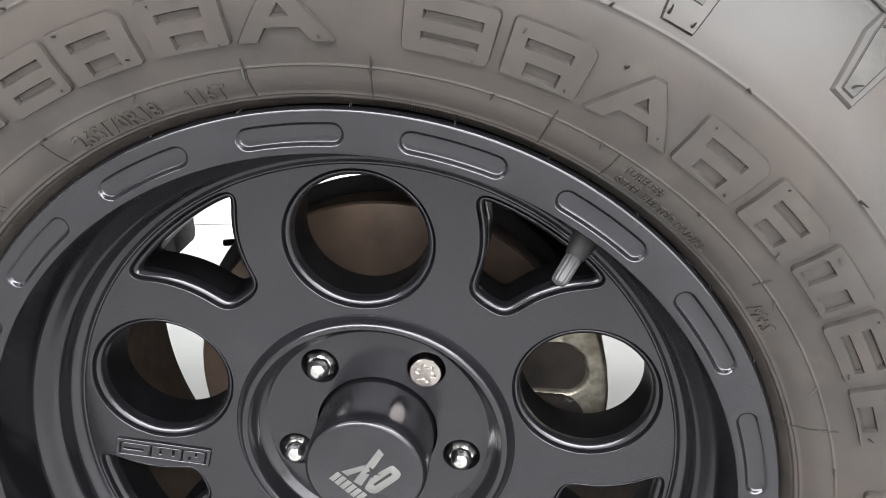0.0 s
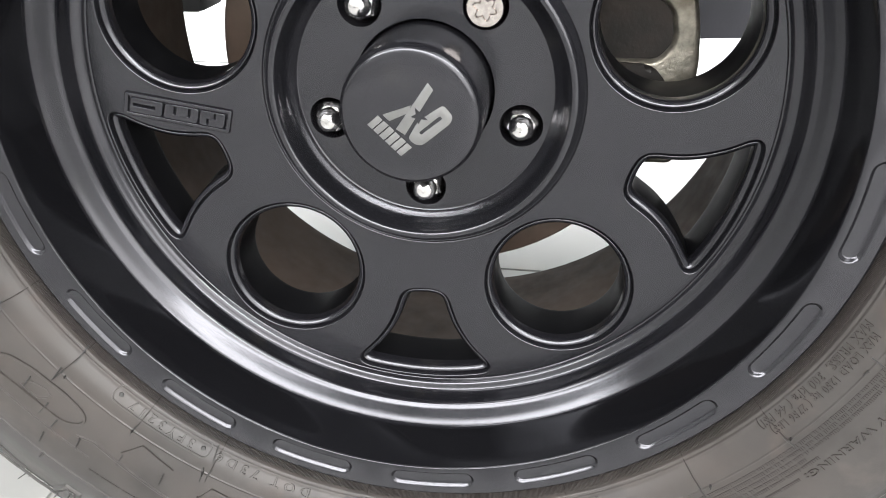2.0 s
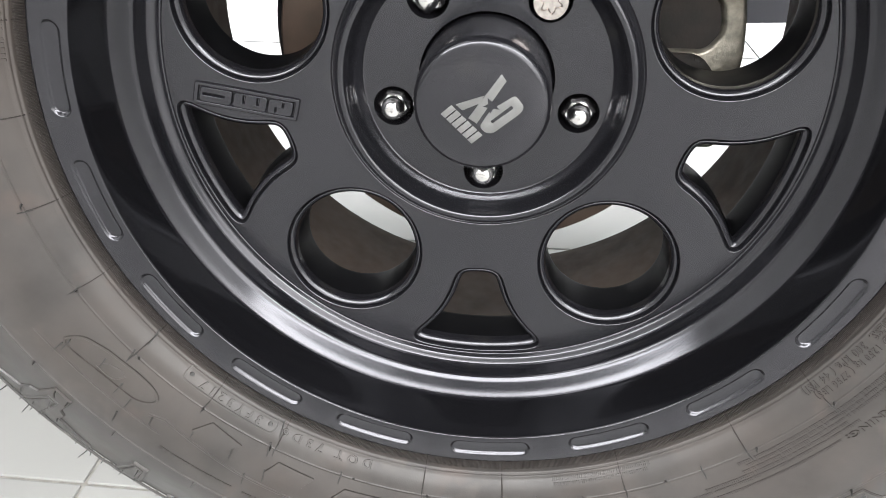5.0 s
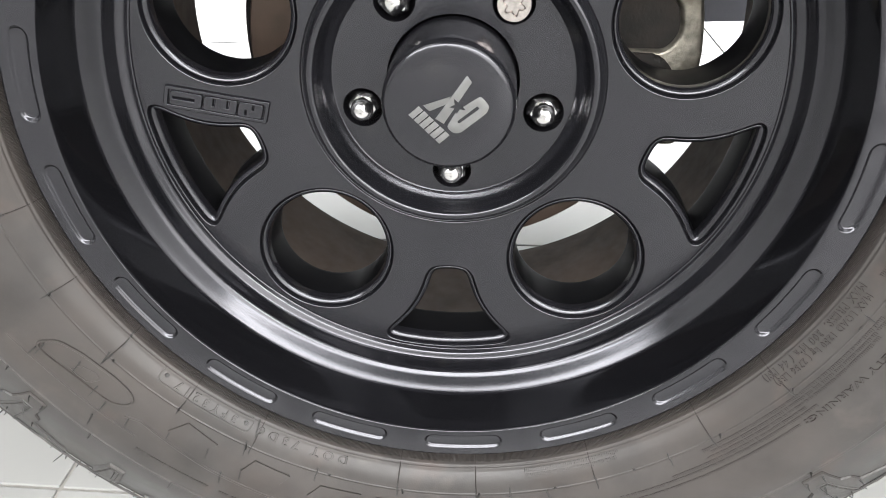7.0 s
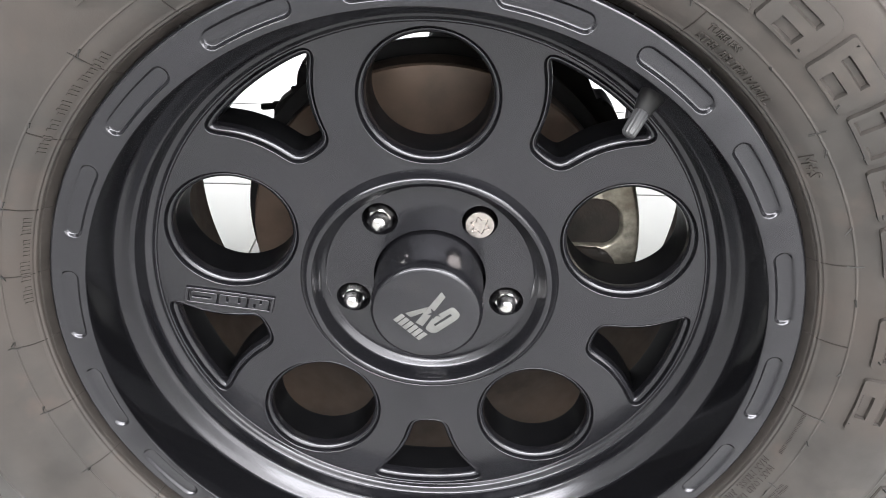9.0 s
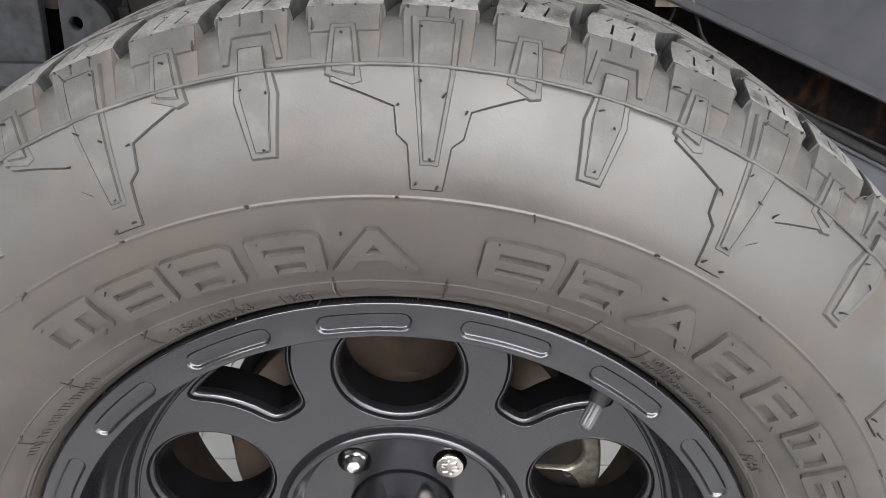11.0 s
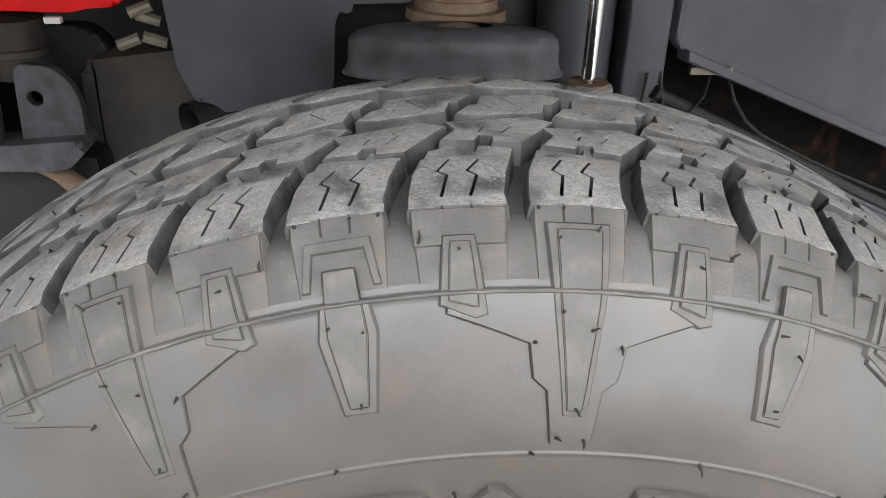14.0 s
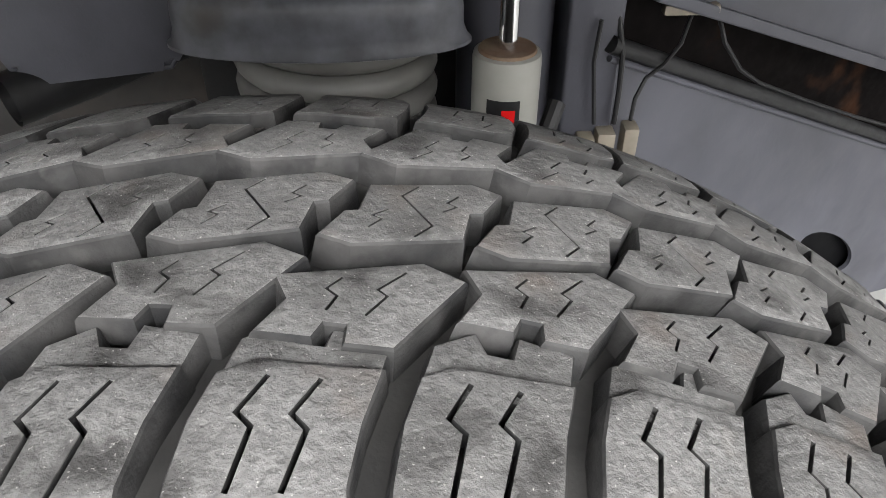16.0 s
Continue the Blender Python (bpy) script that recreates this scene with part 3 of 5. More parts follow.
def tread_point(x, y, z):
    return polar(crown(y) + z, 90 - math.degrees(x / RT), y)


def flat(pts):
    return [(-radians(a) * RT, y) for a, y in pts]


def slit(pts, w=0.0014):
    """A thin closed outline round a bent line."""
    p = [Vector(q) for q in flat(pts)]
    lo, hi = [], []
    for i in range(len(p)):
        ways = [(p[j + 1] - p[j]).normalized() for j in (i - 1, i) if 0 <= j < len(p) - 1]
        sides = [Vector((-d.y, d.x)) for d in ways]
        n = sum(sides, Vector((0, 0))).normalized()
        n *= w / 2 / max(0.45, n.dot(sides[0]))
        lo.append(tuple(p[i] + n))
        hi.append(tuple(p[i] - n))
    return lo + hi[::-1]


def block(outline, slits, depth=0.0115, flip=False, top=0.0, cut_w=0.0009):
    """One tread block about the top of the tyre, with its slits."""
    loops = [flat(outline)] + [slit(s, cut_w) for s in slits]
    if flip:
        loops = [[(-x, 2 * Y_MID - y) for x, y in lp] for lp in loops]
    b = fill(loops)
    n0 = len(loops[0])
    b.verts.ensure_lookup_table()
    outer = {v.index for v in b.verts if v.index < n0}
    b.verts.index_update()
    marks = [v.index < n0 for v in b.verts]
    b.normal_update()
    for f in b.faces:
        if f.normal.z < 0:
            f.normal_flip()
    rim = [e for e in b.edges if e.is_boundary]
    pairs = [(e.link_loops[0].vert, e.link_loops[0].link_loop_next.vert) for e in rim]
    way = {}
    for p, q in pairs:
        d = (q.co - p.co).normalized()
        for v in (p, q):
            way.setdefault(v, []).append(Vector((d.y, -d.x, 0)))
    steps = {True: [(0.0005, -0.0002), (0.0011, -0.0010), (0.0024, -depth)], False: [(0.0, -0.0004), (0.0, -0.0006), (0.0, -0.006)]}
    prev = {v: v for v in way}
    for k in range(3):
        cur = {}
        for v, ds in way.items():
            s = sum(ds, Vector())
            s = s.normalized() if s.length > 1e-6 else ds[0]
            s = s / max(0.6, s.dot(ds[0]))
            o, h = steps[marks[v.index] if 0 <= v.index < len(marks) else True][k]
            cur[v] = b.verts.new((v.co.x + s.x * o, v.co.y + s.y * o, h))
        for p, q in pairs:
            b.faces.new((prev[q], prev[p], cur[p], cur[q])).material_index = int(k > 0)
        prev = cur
    return bend(b, lambda x, y, z: tread_point(x, y, z + top))


ROW1 = [(2.55, 0.0168), (2.5, 0.0235), (2.2, 0.038), (1.65, 0.0505), (0.6, 0.0540), (-1.5, 0.0525), (-3.35, 0.0520), (-2.8, 0.038), (-2.45, 0.0235), (-2.5, 0.0168)]
SL1 = [[(0.1, 0.0500), (0.9, 0.0400), (0.4, 0.0364), (0.85, 0.0215)], [(-1.55, 0.0492), (-0.75, 0.0396), (-1.25, 0.0358), (-0.7, 0.0215)]]
ROW2 = [(3.2, 0.0890), (-2.0, 0.0960), (-3.45, 0.0905), (-0.9, 0.0660), (0.6, 0.0668), (0.55, 0.0727), (1.5, 0.0735), (1.85, 0.0685), (3.6, 0.0700), (2.7, 0.0805)]
SL2 = [[(0.9, 0.0890), (1.45, 0.0845), (1.05, 0.0818), (1.4, 0.0766)], [(-1.4, 0.0923), (-0.35, 0.0849), (-0.7, 0.0827), (0.05, 0.0753)]]
ROW3 = [(3.65, 0.0990), (2.8, 0.1095), (2.2, 0.1105), (1.8, 0.1238), (-2.5, 0.1295), (-3.65, 0.1262), (-2.8, 0.1155), (-2.2, 0.1145), (-1.8, 0.1012), (2.5, 0.0955)]
SL3 = [[(-0.2, 0.1255), (0.55, 0.1195), (-0.65, 0.1055), (0.1, 0.0995)], [(-1.9, 0.1225), (-1.35, 0.1180), (-1.75, 0.1165), (-1.1, 0.1130)],
       [(1.9, 0.1025), (1.35, 0.1070), (1.75, 0.1085), (1.1, 0.1120)]]
PITCH = 360 / 56
ROW3 = [(a, y + 0.0022) for a, y in ROW3]
SL3 = [[(a, y + 0.0022) for a, y in s] for s in SL3]
ROW2B = [(a + 0.5, y - 0.0062) for a, y in ROW2]
SL2B = [[(a + 0.5, y - 0.0062) for a, y in s] for s in SL2]
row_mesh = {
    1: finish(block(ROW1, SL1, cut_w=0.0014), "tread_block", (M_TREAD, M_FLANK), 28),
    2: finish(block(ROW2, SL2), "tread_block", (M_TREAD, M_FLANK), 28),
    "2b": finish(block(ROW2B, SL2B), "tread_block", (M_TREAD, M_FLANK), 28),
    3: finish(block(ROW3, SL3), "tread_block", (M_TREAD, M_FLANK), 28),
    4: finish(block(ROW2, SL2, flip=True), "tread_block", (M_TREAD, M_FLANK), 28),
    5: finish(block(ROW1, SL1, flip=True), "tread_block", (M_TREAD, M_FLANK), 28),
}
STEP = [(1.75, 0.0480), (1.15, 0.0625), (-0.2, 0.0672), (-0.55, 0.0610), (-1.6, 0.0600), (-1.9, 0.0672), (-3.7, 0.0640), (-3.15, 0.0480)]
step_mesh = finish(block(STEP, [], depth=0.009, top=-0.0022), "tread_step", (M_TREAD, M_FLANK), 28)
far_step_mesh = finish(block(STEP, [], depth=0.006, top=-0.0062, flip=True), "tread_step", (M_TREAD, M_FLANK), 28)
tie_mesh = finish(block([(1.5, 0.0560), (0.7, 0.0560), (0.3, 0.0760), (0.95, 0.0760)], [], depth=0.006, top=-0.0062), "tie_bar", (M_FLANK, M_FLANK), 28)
PHASE = {1: 79.95, 2: 76.6, 3: 82.0, 4: 80.7, 5: 78.0}

# a fine cord runs round the shoulder, over all the plates
rnd = random.Random(11)
cord = [side_point(0.5 * k, 0.3857 + rnd.uniform(-0.00012, 0.00012), 0.0024 + rnd.uniform(-0.0002, 0.0002)) for k in range(720)]
part("shoulder_cord", tube(bmesh.new(), cord + cord[:1], 0.0010, 8, False), M_SHOULDER, tyre, "fine moulded cord round the shoulder")

# shoulder lugs: the side of each outer block, running down to the shoulder rib
def lug_side(path=((0.4102, 0.0167), (0.4088, 0.0150), (0.4045, 0.0105), (0.397, 0.0035), (0.3890, -0.0035)), s=1):
    b = bmesh.new()
    deep = [0.012, 0.012, 0.011, 0.007, 0.001]
    half = [2.52, 2.54, 2.55, 2.5, 2.45]
    rings = []
    for (r, y), d, h in zip(path, deep, half):
        rings.append([b.verts.new(p) for p in (polar(r - d * 0.7, 90 + h + 0.3, y + s * d * 0.7), polar(r - 0.0008, 90 + h, y + s * 0.0008), polar(r, 90 + h - 0.12, y),
                                              polar(r, 90, y), polar(r, 90 - h + 0.12, y), polar(r - 0.0008, 90 - h, y + s * 0.0008), polar(r - d * 0.7, 90 - h - 0.3, y + s * d * 0.7))])
    for p, q in zip(rings, rings[1:]):
        for k in range(6):
            b.faces.new((p[k], p[k + 1], q[k + 1], q[k]))
    return b


lug_mesh = finish(lug_side(), "shoulder_lug", M_SHOULDER, 30)
far_lug = lug_side(((0.3990, 0.2188), (0.3980, 0.2220), (0.3955, 0.2275), (0.3905, 0.2340), (0.3840, 0.2400)), -1)
bmesh.ops.reverse_faces(far_lug, faces=far_lug.faces)
far_lug_mesh = finish(far_lug, "shoulder_lug", M_SHOULDER, 30)

# ---- wheel details ----
def plane_plate(loops, origin, u, v, height, cell=0.02, edge=0.0006):
    """A raised plate on a plane through origin with directions u and v; n points out of it."""
    o, u, v = Vector(origin), Vector(u).normalized(), Vector(v).normalized()
    n = u.cross(v).normalized()
    b = skirt(fill(loops), [(edge * 0.5, -edge * 0.3), (edge, -height)])
    return bend(b, lambda x, y, z: o + u * x + v * y + n * (z + height))


def rect(x0, y0, x1, y1, r=0.0):
    pts = [(x0, y0), (x1, y0), (x1, y1), (x0, y1)]
    return rounded(pts, r, 4) if r else pts


# raised badge beside a tapered window: a frame with three plain blocks
tl, tr, br_ = Vector((-0.1837, 0, -0.0021)), Vector((-0.1212, 0, -0.0136)), Vector((-0.1243, 0, -0.0252))
bu, bv = (tl - tr).normalized(), (br_ - tr).normalized()
bu.y = bv.y = 0
def on_face(loops, height):
    t_ = skirt(fill(loops), [(0.0003, -0.0002), (0.0006, -0.0007), (0.0009, -height - 0.0003)])

    def put(x, y, z):
        p = tr + bu * x + bv * y
        return Vector((p.x, face_y(math.hypot(p.x, p.z)) - z - height, p.z))
    return bend(t_, put)


badge = part("badge", on_face([rect(-0.0014, -0.0012, 0.0650, 0.0132, 0.001), rect(0.0002, 0.0004, 0.0633, 0.0116, 0.001)], 0.0017),
             M_SATIN, wheel, "raised black badge frame with plain blocks")
for x0, x1, slots in ((0.0022, 0.0172, [(0.0072, 0.0015, 0.0092, 0.006), (0.0115, 0.006, 0.0135, 0.0105)]), (0.0190, 0.0395, [(0.0232, 0.001, 0.0255, 0.0078), (0.0322, 0.001, 0.0345, 0.0078)]),
                      (0.0415, 0.0610, [(0.0455, 0.0046, 0.0600, 0.0070)])):
    part("badge_block", on_face([rect(x0, 0.0014, x1, 0.0106, 0.0018)] + [rect(q[0], max(q[1], 0.002), q[2], min(q[3], 0.0100), 0.0004) for q in slots if x0 < q[0] and q[2] < x1], 0.0021), M_SATIN, badge)

# pale print on the cap: plain slanted shapes, a star gap and a row of bars
ca = radians(-44)
cu, cv = Vector((math.cos(ca), 0, math.sin(ca))), Vector((-math.sin(ca), 0, math.cos(ca)))
star5 = lambda x, y, r: [(x + (r if k % 2 == 0 else r * 0.42) * math.sin(math.pi * k / 5), y + (r if k % 2 == 0 else r * 0.42) * math.cos(math.pi * k / 5)) for k in range(10)]
c_o = (-0.0150, 0.03785, 0.0012)


def cap_print(name, loops):
    part(name, plane_plate([[(x * 0.0009, y * 0.001) for x, y in lp] for lp in loops], c_o, cu, cv, 0.00015, edge=0.0001), M_LOGO, cap, "pale grey print")


cap_print("slanted_block", [[(6.0, 32.0), (11.4, 31.0), (18.6, 0.6), (12.2, -0.6)]])
cap_print("slanted_block", [[(0.0, 0.0), (5.6, 0.2), (10.2, 10.8), (8.4, 15.8)]])
cap_print("rounded_block", [rounded([(18.4, 12.0), (21.6, 0.4), (27.6, 0.4), (31.0, 3.4), (33.4, 24.4), (31.0, 28.2), (22.2, 29.0)], 2.4, 4),
                            rounded([(23.6, 7.4), (25.8, 7.2), (28.0, 23.0), (25.4, 23.2)], 0.8, 3)])
for k in range(6):
    x = -2.2 + 5.0 * k
    cap_print("small_bar", [[(x + 0.3 - 0.5, -10.6), (x + 4.2 - 0.5, -10.6), (x + 4.4, -2.2), (x + 0.5, -2.2)]])
part("star", plane_plate([star5(0.0149, 0.0148, 0.0050)], (c_o[0], 0.0377, c_o[2]), cu, cv, 0.00012, edge=0.0001), M_SATIN, cap)

# valve stem through the dish
bm = bmesh.new()
va = Vector((math.cos(radians(52)), 0.0, math.sin(radians(52))))
vt = lambda r, y, dz=0: Vector((va.x * r, y, va.z * r + dz))
tube(bm, [vt(0.2190, 0.0275), vt(0.2150, 0.0250), vt(0.2100, 0.0215), vt(0.2085, 0.0204)], [0.0078, 0.0070, 0.0056, 0.0046], 16)
valve = part("valve_stem", bm, M_BLACK, wheel, "black rubber valve stem")
bm = bmesh.new()
tip0, tip1 = vt(0.2090, 0.0207), vt(0.1945, 0.0106)
axis_v = (tip1 - tip0).normalized()
tube(bm, [tip0.lerp(tip1, t) for t in (0, 0.08, 0.6, 0.85, 0.93, 0.98, 1.0)], [0.0042, 0.0046, 0.0045, 0.0043, 0.0038, 0.0026, 0.0010], 96)
for v in bm.verts:  # ribs along the cap
    away = (v.co - tip0) - axis_v * (v.co - tip0).dot(axis_v)
    turn_v = math.atan2(away.dot(axis_v.orthogonal()), away.dot(axis_v.cross(axis_v.orthogonal())))
    v.co += away * 0.05 * math.cos(12 * turn_v)
part("valve_cap", bm, material("grey valve cap plastic", (0.05, 0.051, 0.054), 0.35, 0, 0.1), valve, "grey ribbed valve cap")

# ---- brake and hub behind the wheel ----
brake = thing("disc_brake", "rust-brown brake disc with a cast caliper behind the wheel", "brake")
bm = bmesh.new()
lathe(bm, [(0.030, 0.116), (0.086, 0.116), (0.090, 0.119), (0.0915, 0.142), (0.094, 0.1455), (0.1505, 0.1462), (0.1520, 0.1478), (0.1520, 0.1700), (0.1505, 0.1715), (0.09, 0.1715)], 144)
part("rotor", bm, M_ROTOR, brake, "rust-brown brake rotor")
bm = bmesh.new()
lathe(bm, [(0.06, 0.178), (0.157, 0.178), (0.1625, 0.1755), (0.1635, 0.177), (0.159, 0.182), (0.06, 0.182)], 120)
part("dust_shield", bm, M_BLACK, brake, "black dust shield")
CAL_OUT = rounded([(0.150, 0.092), (0.130, 0.086), (0.126, 0.066), (0.116, 0.059), (0.086, 0.060), (0.086, -0.030), (0.106, -0.056), (0.160, -0.056), (0.1665, -0.012), (0.1675, 0.012), (0.1650, 0.036), (0.1615, 0.0525), (0.157, 0.068)], 0.007, 4)
CAL_HOLE = rounded([(0.098, 0.0525), (0.098, 0.0200), (0.106, 0.0130), (0.1415, 0.0130), (0.149, 0.0225), (0.150, 0.030), (0.147, 0.044), (0.136, 0.053)], 0.005, 4)
bm = fill([offset_loop(CAL_OUT, 0.0045), offset_loop(CAL_HOLE, -0.0030)])
skirt(bm, [(0.0011, -0.0003), (0.0022, -0.0012), (0.0031, -0.0026), (0.0036, -0.0044), (0.0038, -0.0230)])
bend(bm, lambda x, y, z: Vector((x, 0.1215 - z, y)))
slab(bm, rounded([(0.152, 0.076), (0.163, 0.040), (0.1655, -0.008), (0.157, -0.055), (0.150, -0.055), (0.150, 0.04)], 0.006, 4), 0.142, 0.200, 0.003)
cal = part("caliper", bm, M_STEEL, brake, "pale cast metal caliper", 50)
part("piston_cover", slab(bmesh.new(), CAL_HOLE, 0.1262, 0.140), M_DARKIRON, cal, "dark piston cover")
# rusty brown, and darker than the caliper to hold the shade low down
part("lower_casting", slab(bmesh.new(), rounded([(0.092, 0.0185), (0.104, 0.0125), (0.138, 0.0115), (0.147, 0.0020), (0.152, -0.012), (0.153, -0.050), (0.100, -0.050), (0.090, -0.03)], 0.005, 4), 0.1190, 0.130, 0.0040), M_DARKIRON, cal, "rust-brown lower casting, darkened for shade")
bm = bmesh.new()
tube(bm, [(0, 0.18, 0), (0, 0.24, 0), (0, 0.30, 0), (0, 0.34, 0), (0, 1.3, 0)], [0.062, 0.058, 0.055, 0.040, 0.040], 32)
axle = thing("axle_housing", "black steel axle tube behind the brake", "axle")
part("axle_tube", bm, M_BLACK, axle)
bm = bmesh.new()
slab(bm, rounded([(-0.118, 0.126), (-0.1255, 0.112), (-0.128, 0.096), (-0.1355, 0.0906), (-0.149, 0.080), (-0.152, 0.062), (-0.166, 0.0405), (-0.150, 0.02), (-0.03, 0.0), (-0.03, 0.06), (-0.10, 0.10)], 0.004, 4), 0.240, 0.265, 0.004)
knuckle = part("link_bracket", bm, M_BLACK, axle, "black link bracket")
bm = bmesh.new()
tube(bm, [(-0.140, 0.25, 0.0775), (-0.152, 0.25, 0.0765), (-0.1521, 0.25, 0.0765), (-0.1628, 0.25, 0.0756), (-0.1640, 0.25, 0.0755)], [0.0045, 0.0045, 0.0030, 0.0030, 0.0024], 12)
part("link_bolt", bm, M_BLACK, knuckle)
bm = bmesh.new()
slab(bm, rounded([(0.100, 0.135), (0.126, 0.118), (0.1307, 0.1096), (0.1372, 0.0962), (0.1444, 0.0821), (0.1512, 0.0838), (0.1569, 0.0793), (0.1651, 0.067), (0.170, 0.040), (0.150, 0.0), (0.03, 0.0), (0.03, 0.12)], 0.004, 4), 0.265, 0.30, 0.004)
part("caliper_bracket", bm, M_BLACK, axle, "black caliper bracket")
bm = bmesh.new()
tube(bm, [(0.10, 0.28, 0.10), (0.13, 0.30, 0.16), (0.12, 0.34, 0.22), (0.16, 0.40, 0.30)], 0.0065, 10)
part("brake_hose", bm, M_BLACK, axle, "black brake hose")

# ---- tyre details ----
PATTERN = 4 * PITCH
RREF = 0.36


def side_flat(pts, rref=RREF):
    return [(-radians(a) * rref, r) for a, r in pts]


def side_plate(loops, a0, height, edge=0.0008, cell=0.005, rref=RREF, raw=False):
    b = fill([lp if raw else side_flat(lp, rref) for lp in loops])
    cut(b, cell)
    tops = set(b.faces)
    skirt(b, [(edge * 0.4, -height * 0.25), (edge, -height - 0.0004)])
    for f in b.faces:
        f.material_index = int(f not in tops)
    return bend(b, lambda x, y, z: side_point(a0 - math.degrees(x / rref), y, z + height))


def side_mesh(name, loops, height, edge=0.0008, mat=None, **kw):
    return finish(side_plate(loops, 90.0, height, edge, **kw), name, mat or M_RUBBER, 35)


TALL = [(7.2, 0.3858), (7.35, 0.3796), (2.75, 0.3690), (2.5, 0.3570), (1.65, 0.3526), (1.25, 0.3327), (-1.25, 0.3327), (-1.65, 0.3525), (-2.5, 0.3566), (-2.85, 0.3687),
        (-7.15, 0.3795), (-6.95, 0.3858)]
TALL_IN = [(1.75, 0.4045), (1.45, 0.3845), (1.35, 0.378), (0.62, 0.3440), (-0.75, 0.3440), (-1.4, 0.3825), (-1.55, 0.4045)]
TALL_TOP = [(1.2, 0.4025), (1.05, 0.3845), (0.95, 0.378), (0.38, 0.3462), (-0.42, 0.3462), (-1.0, 0.3825), (-1.1, 0.4025)]
SHIELD = [(1.25, 0.3858), (1.6, 0.3750), (0.9, 0.3497), (-0.9, 0.3494), (-1.55, 0.3760), (-1.25, 0.3858)]
SHIELD_IN = [(0.85, 0.3950), (1.05, 0.3760), (0.5, 0.3520), (-0.5, 0.3520), (-1.0, 0.3760), (-0.75, 0.3950)]
BRACKET = [(1.7, 0.4035), (-1.7, 0.4035), (-2.1, 0.3905), (-1.75, 0.3905), (-1.4, 0.4010), (1.4, 0.4010), (1.75, 0.3905), (2.1, 0.3905)]
SMALL = [(0.85, 0.4015), (-0.75, 0.4015), (-1.25, 0.3790), (-0.6, 0.3778), (1.25, 0.3825)]
SMALL_IN = [(0.5, 0.3995), (-0.45, 0.3995), (-0.75, 0.3815), (0.75, 0.3838)]
decor = {
    "tall_plate": side_mesh("tall_plate", [TALL], 0.0015, 0.0005),
    "tall_rib": side_mesh("tall_rib", [TALL_IN], 0.0021, 0.0010, M_SHOULDER),
    "tall_rib_top": side_mesh("tall_rib_top", [TALL_TOP], 0.0026, 0.0003, M_SHOULDER),
    "shield_plate": side_mesh("shield_plate", [SHIELD], 0.0019, 0.0013),
    "shield_top": side_mesh("shield_top", [SHIELD_IN], 0.0026, 0.0003, M_SHOULDER),
    "bracket_rib": side_mesh("bracket_rib", [BRACKET], 0.0015, 0.0005, M_SHOULDER),
    "small_wedge": side_mesh("small_wedge", [SMALL], 0.0020, 0.0010, M_SHOULDER),
    "small_wedge_top": side_mesh("small_wedge_top", [SMALL_IN], 0.0027, 0.0003, M_SHOULDER),
}


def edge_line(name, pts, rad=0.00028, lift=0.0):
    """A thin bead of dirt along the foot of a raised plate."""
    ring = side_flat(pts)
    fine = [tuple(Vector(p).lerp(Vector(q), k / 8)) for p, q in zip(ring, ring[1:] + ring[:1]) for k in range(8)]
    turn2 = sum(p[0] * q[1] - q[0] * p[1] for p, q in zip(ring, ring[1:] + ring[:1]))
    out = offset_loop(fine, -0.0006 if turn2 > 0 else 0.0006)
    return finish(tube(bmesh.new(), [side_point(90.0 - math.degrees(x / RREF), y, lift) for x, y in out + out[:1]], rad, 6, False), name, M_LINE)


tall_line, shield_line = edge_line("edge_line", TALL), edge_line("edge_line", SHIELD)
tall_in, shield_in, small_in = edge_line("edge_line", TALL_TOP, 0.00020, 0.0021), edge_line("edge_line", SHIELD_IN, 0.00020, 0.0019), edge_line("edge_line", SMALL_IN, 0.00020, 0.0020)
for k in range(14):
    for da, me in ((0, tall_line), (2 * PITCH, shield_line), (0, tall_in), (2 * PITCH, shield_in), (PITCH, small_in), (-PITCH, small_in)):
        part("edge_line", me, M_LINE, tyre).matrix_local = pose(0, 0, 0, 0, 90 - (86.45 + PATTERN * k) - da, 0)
LUG_CAP = [(2.42, 0.4090), (2.40, 0.3995), (-2.40, 0.3995), (-2.42, 0.4090)]
lug_cap = side_mesh("lug_cap", [LUG_CAP], 0.0011, 0.0004, M_SHOULDER)
for k in range(14):
    for da in (PITCH, -PITCH):
        part("lug_cap", lug_cap, M_SHOULDER, tyre).matrix_local = pose(0, 0, 0, 0, 90 - (86.45 + PATTERN * k) - da, 0)
for k in range(14):
    a = 86.45 + PATTERN * k
    for names, da in ((("tall_plate", "tall_rib", "tall_rib_top"), 0), (("shield_plate", "shield_top", "bracket_rib"), 2 * PITCH),
                      (("small_wedge", "small_wedge_top"), PITCH), (("small_wedge", "small_wedge_top"), -PITCH)):
        for name in names:
            part(name, decor[name], M_RUBBER, tyre).matrix_local = pose(0, 0, 0, 0, 90 - a - da, 0)

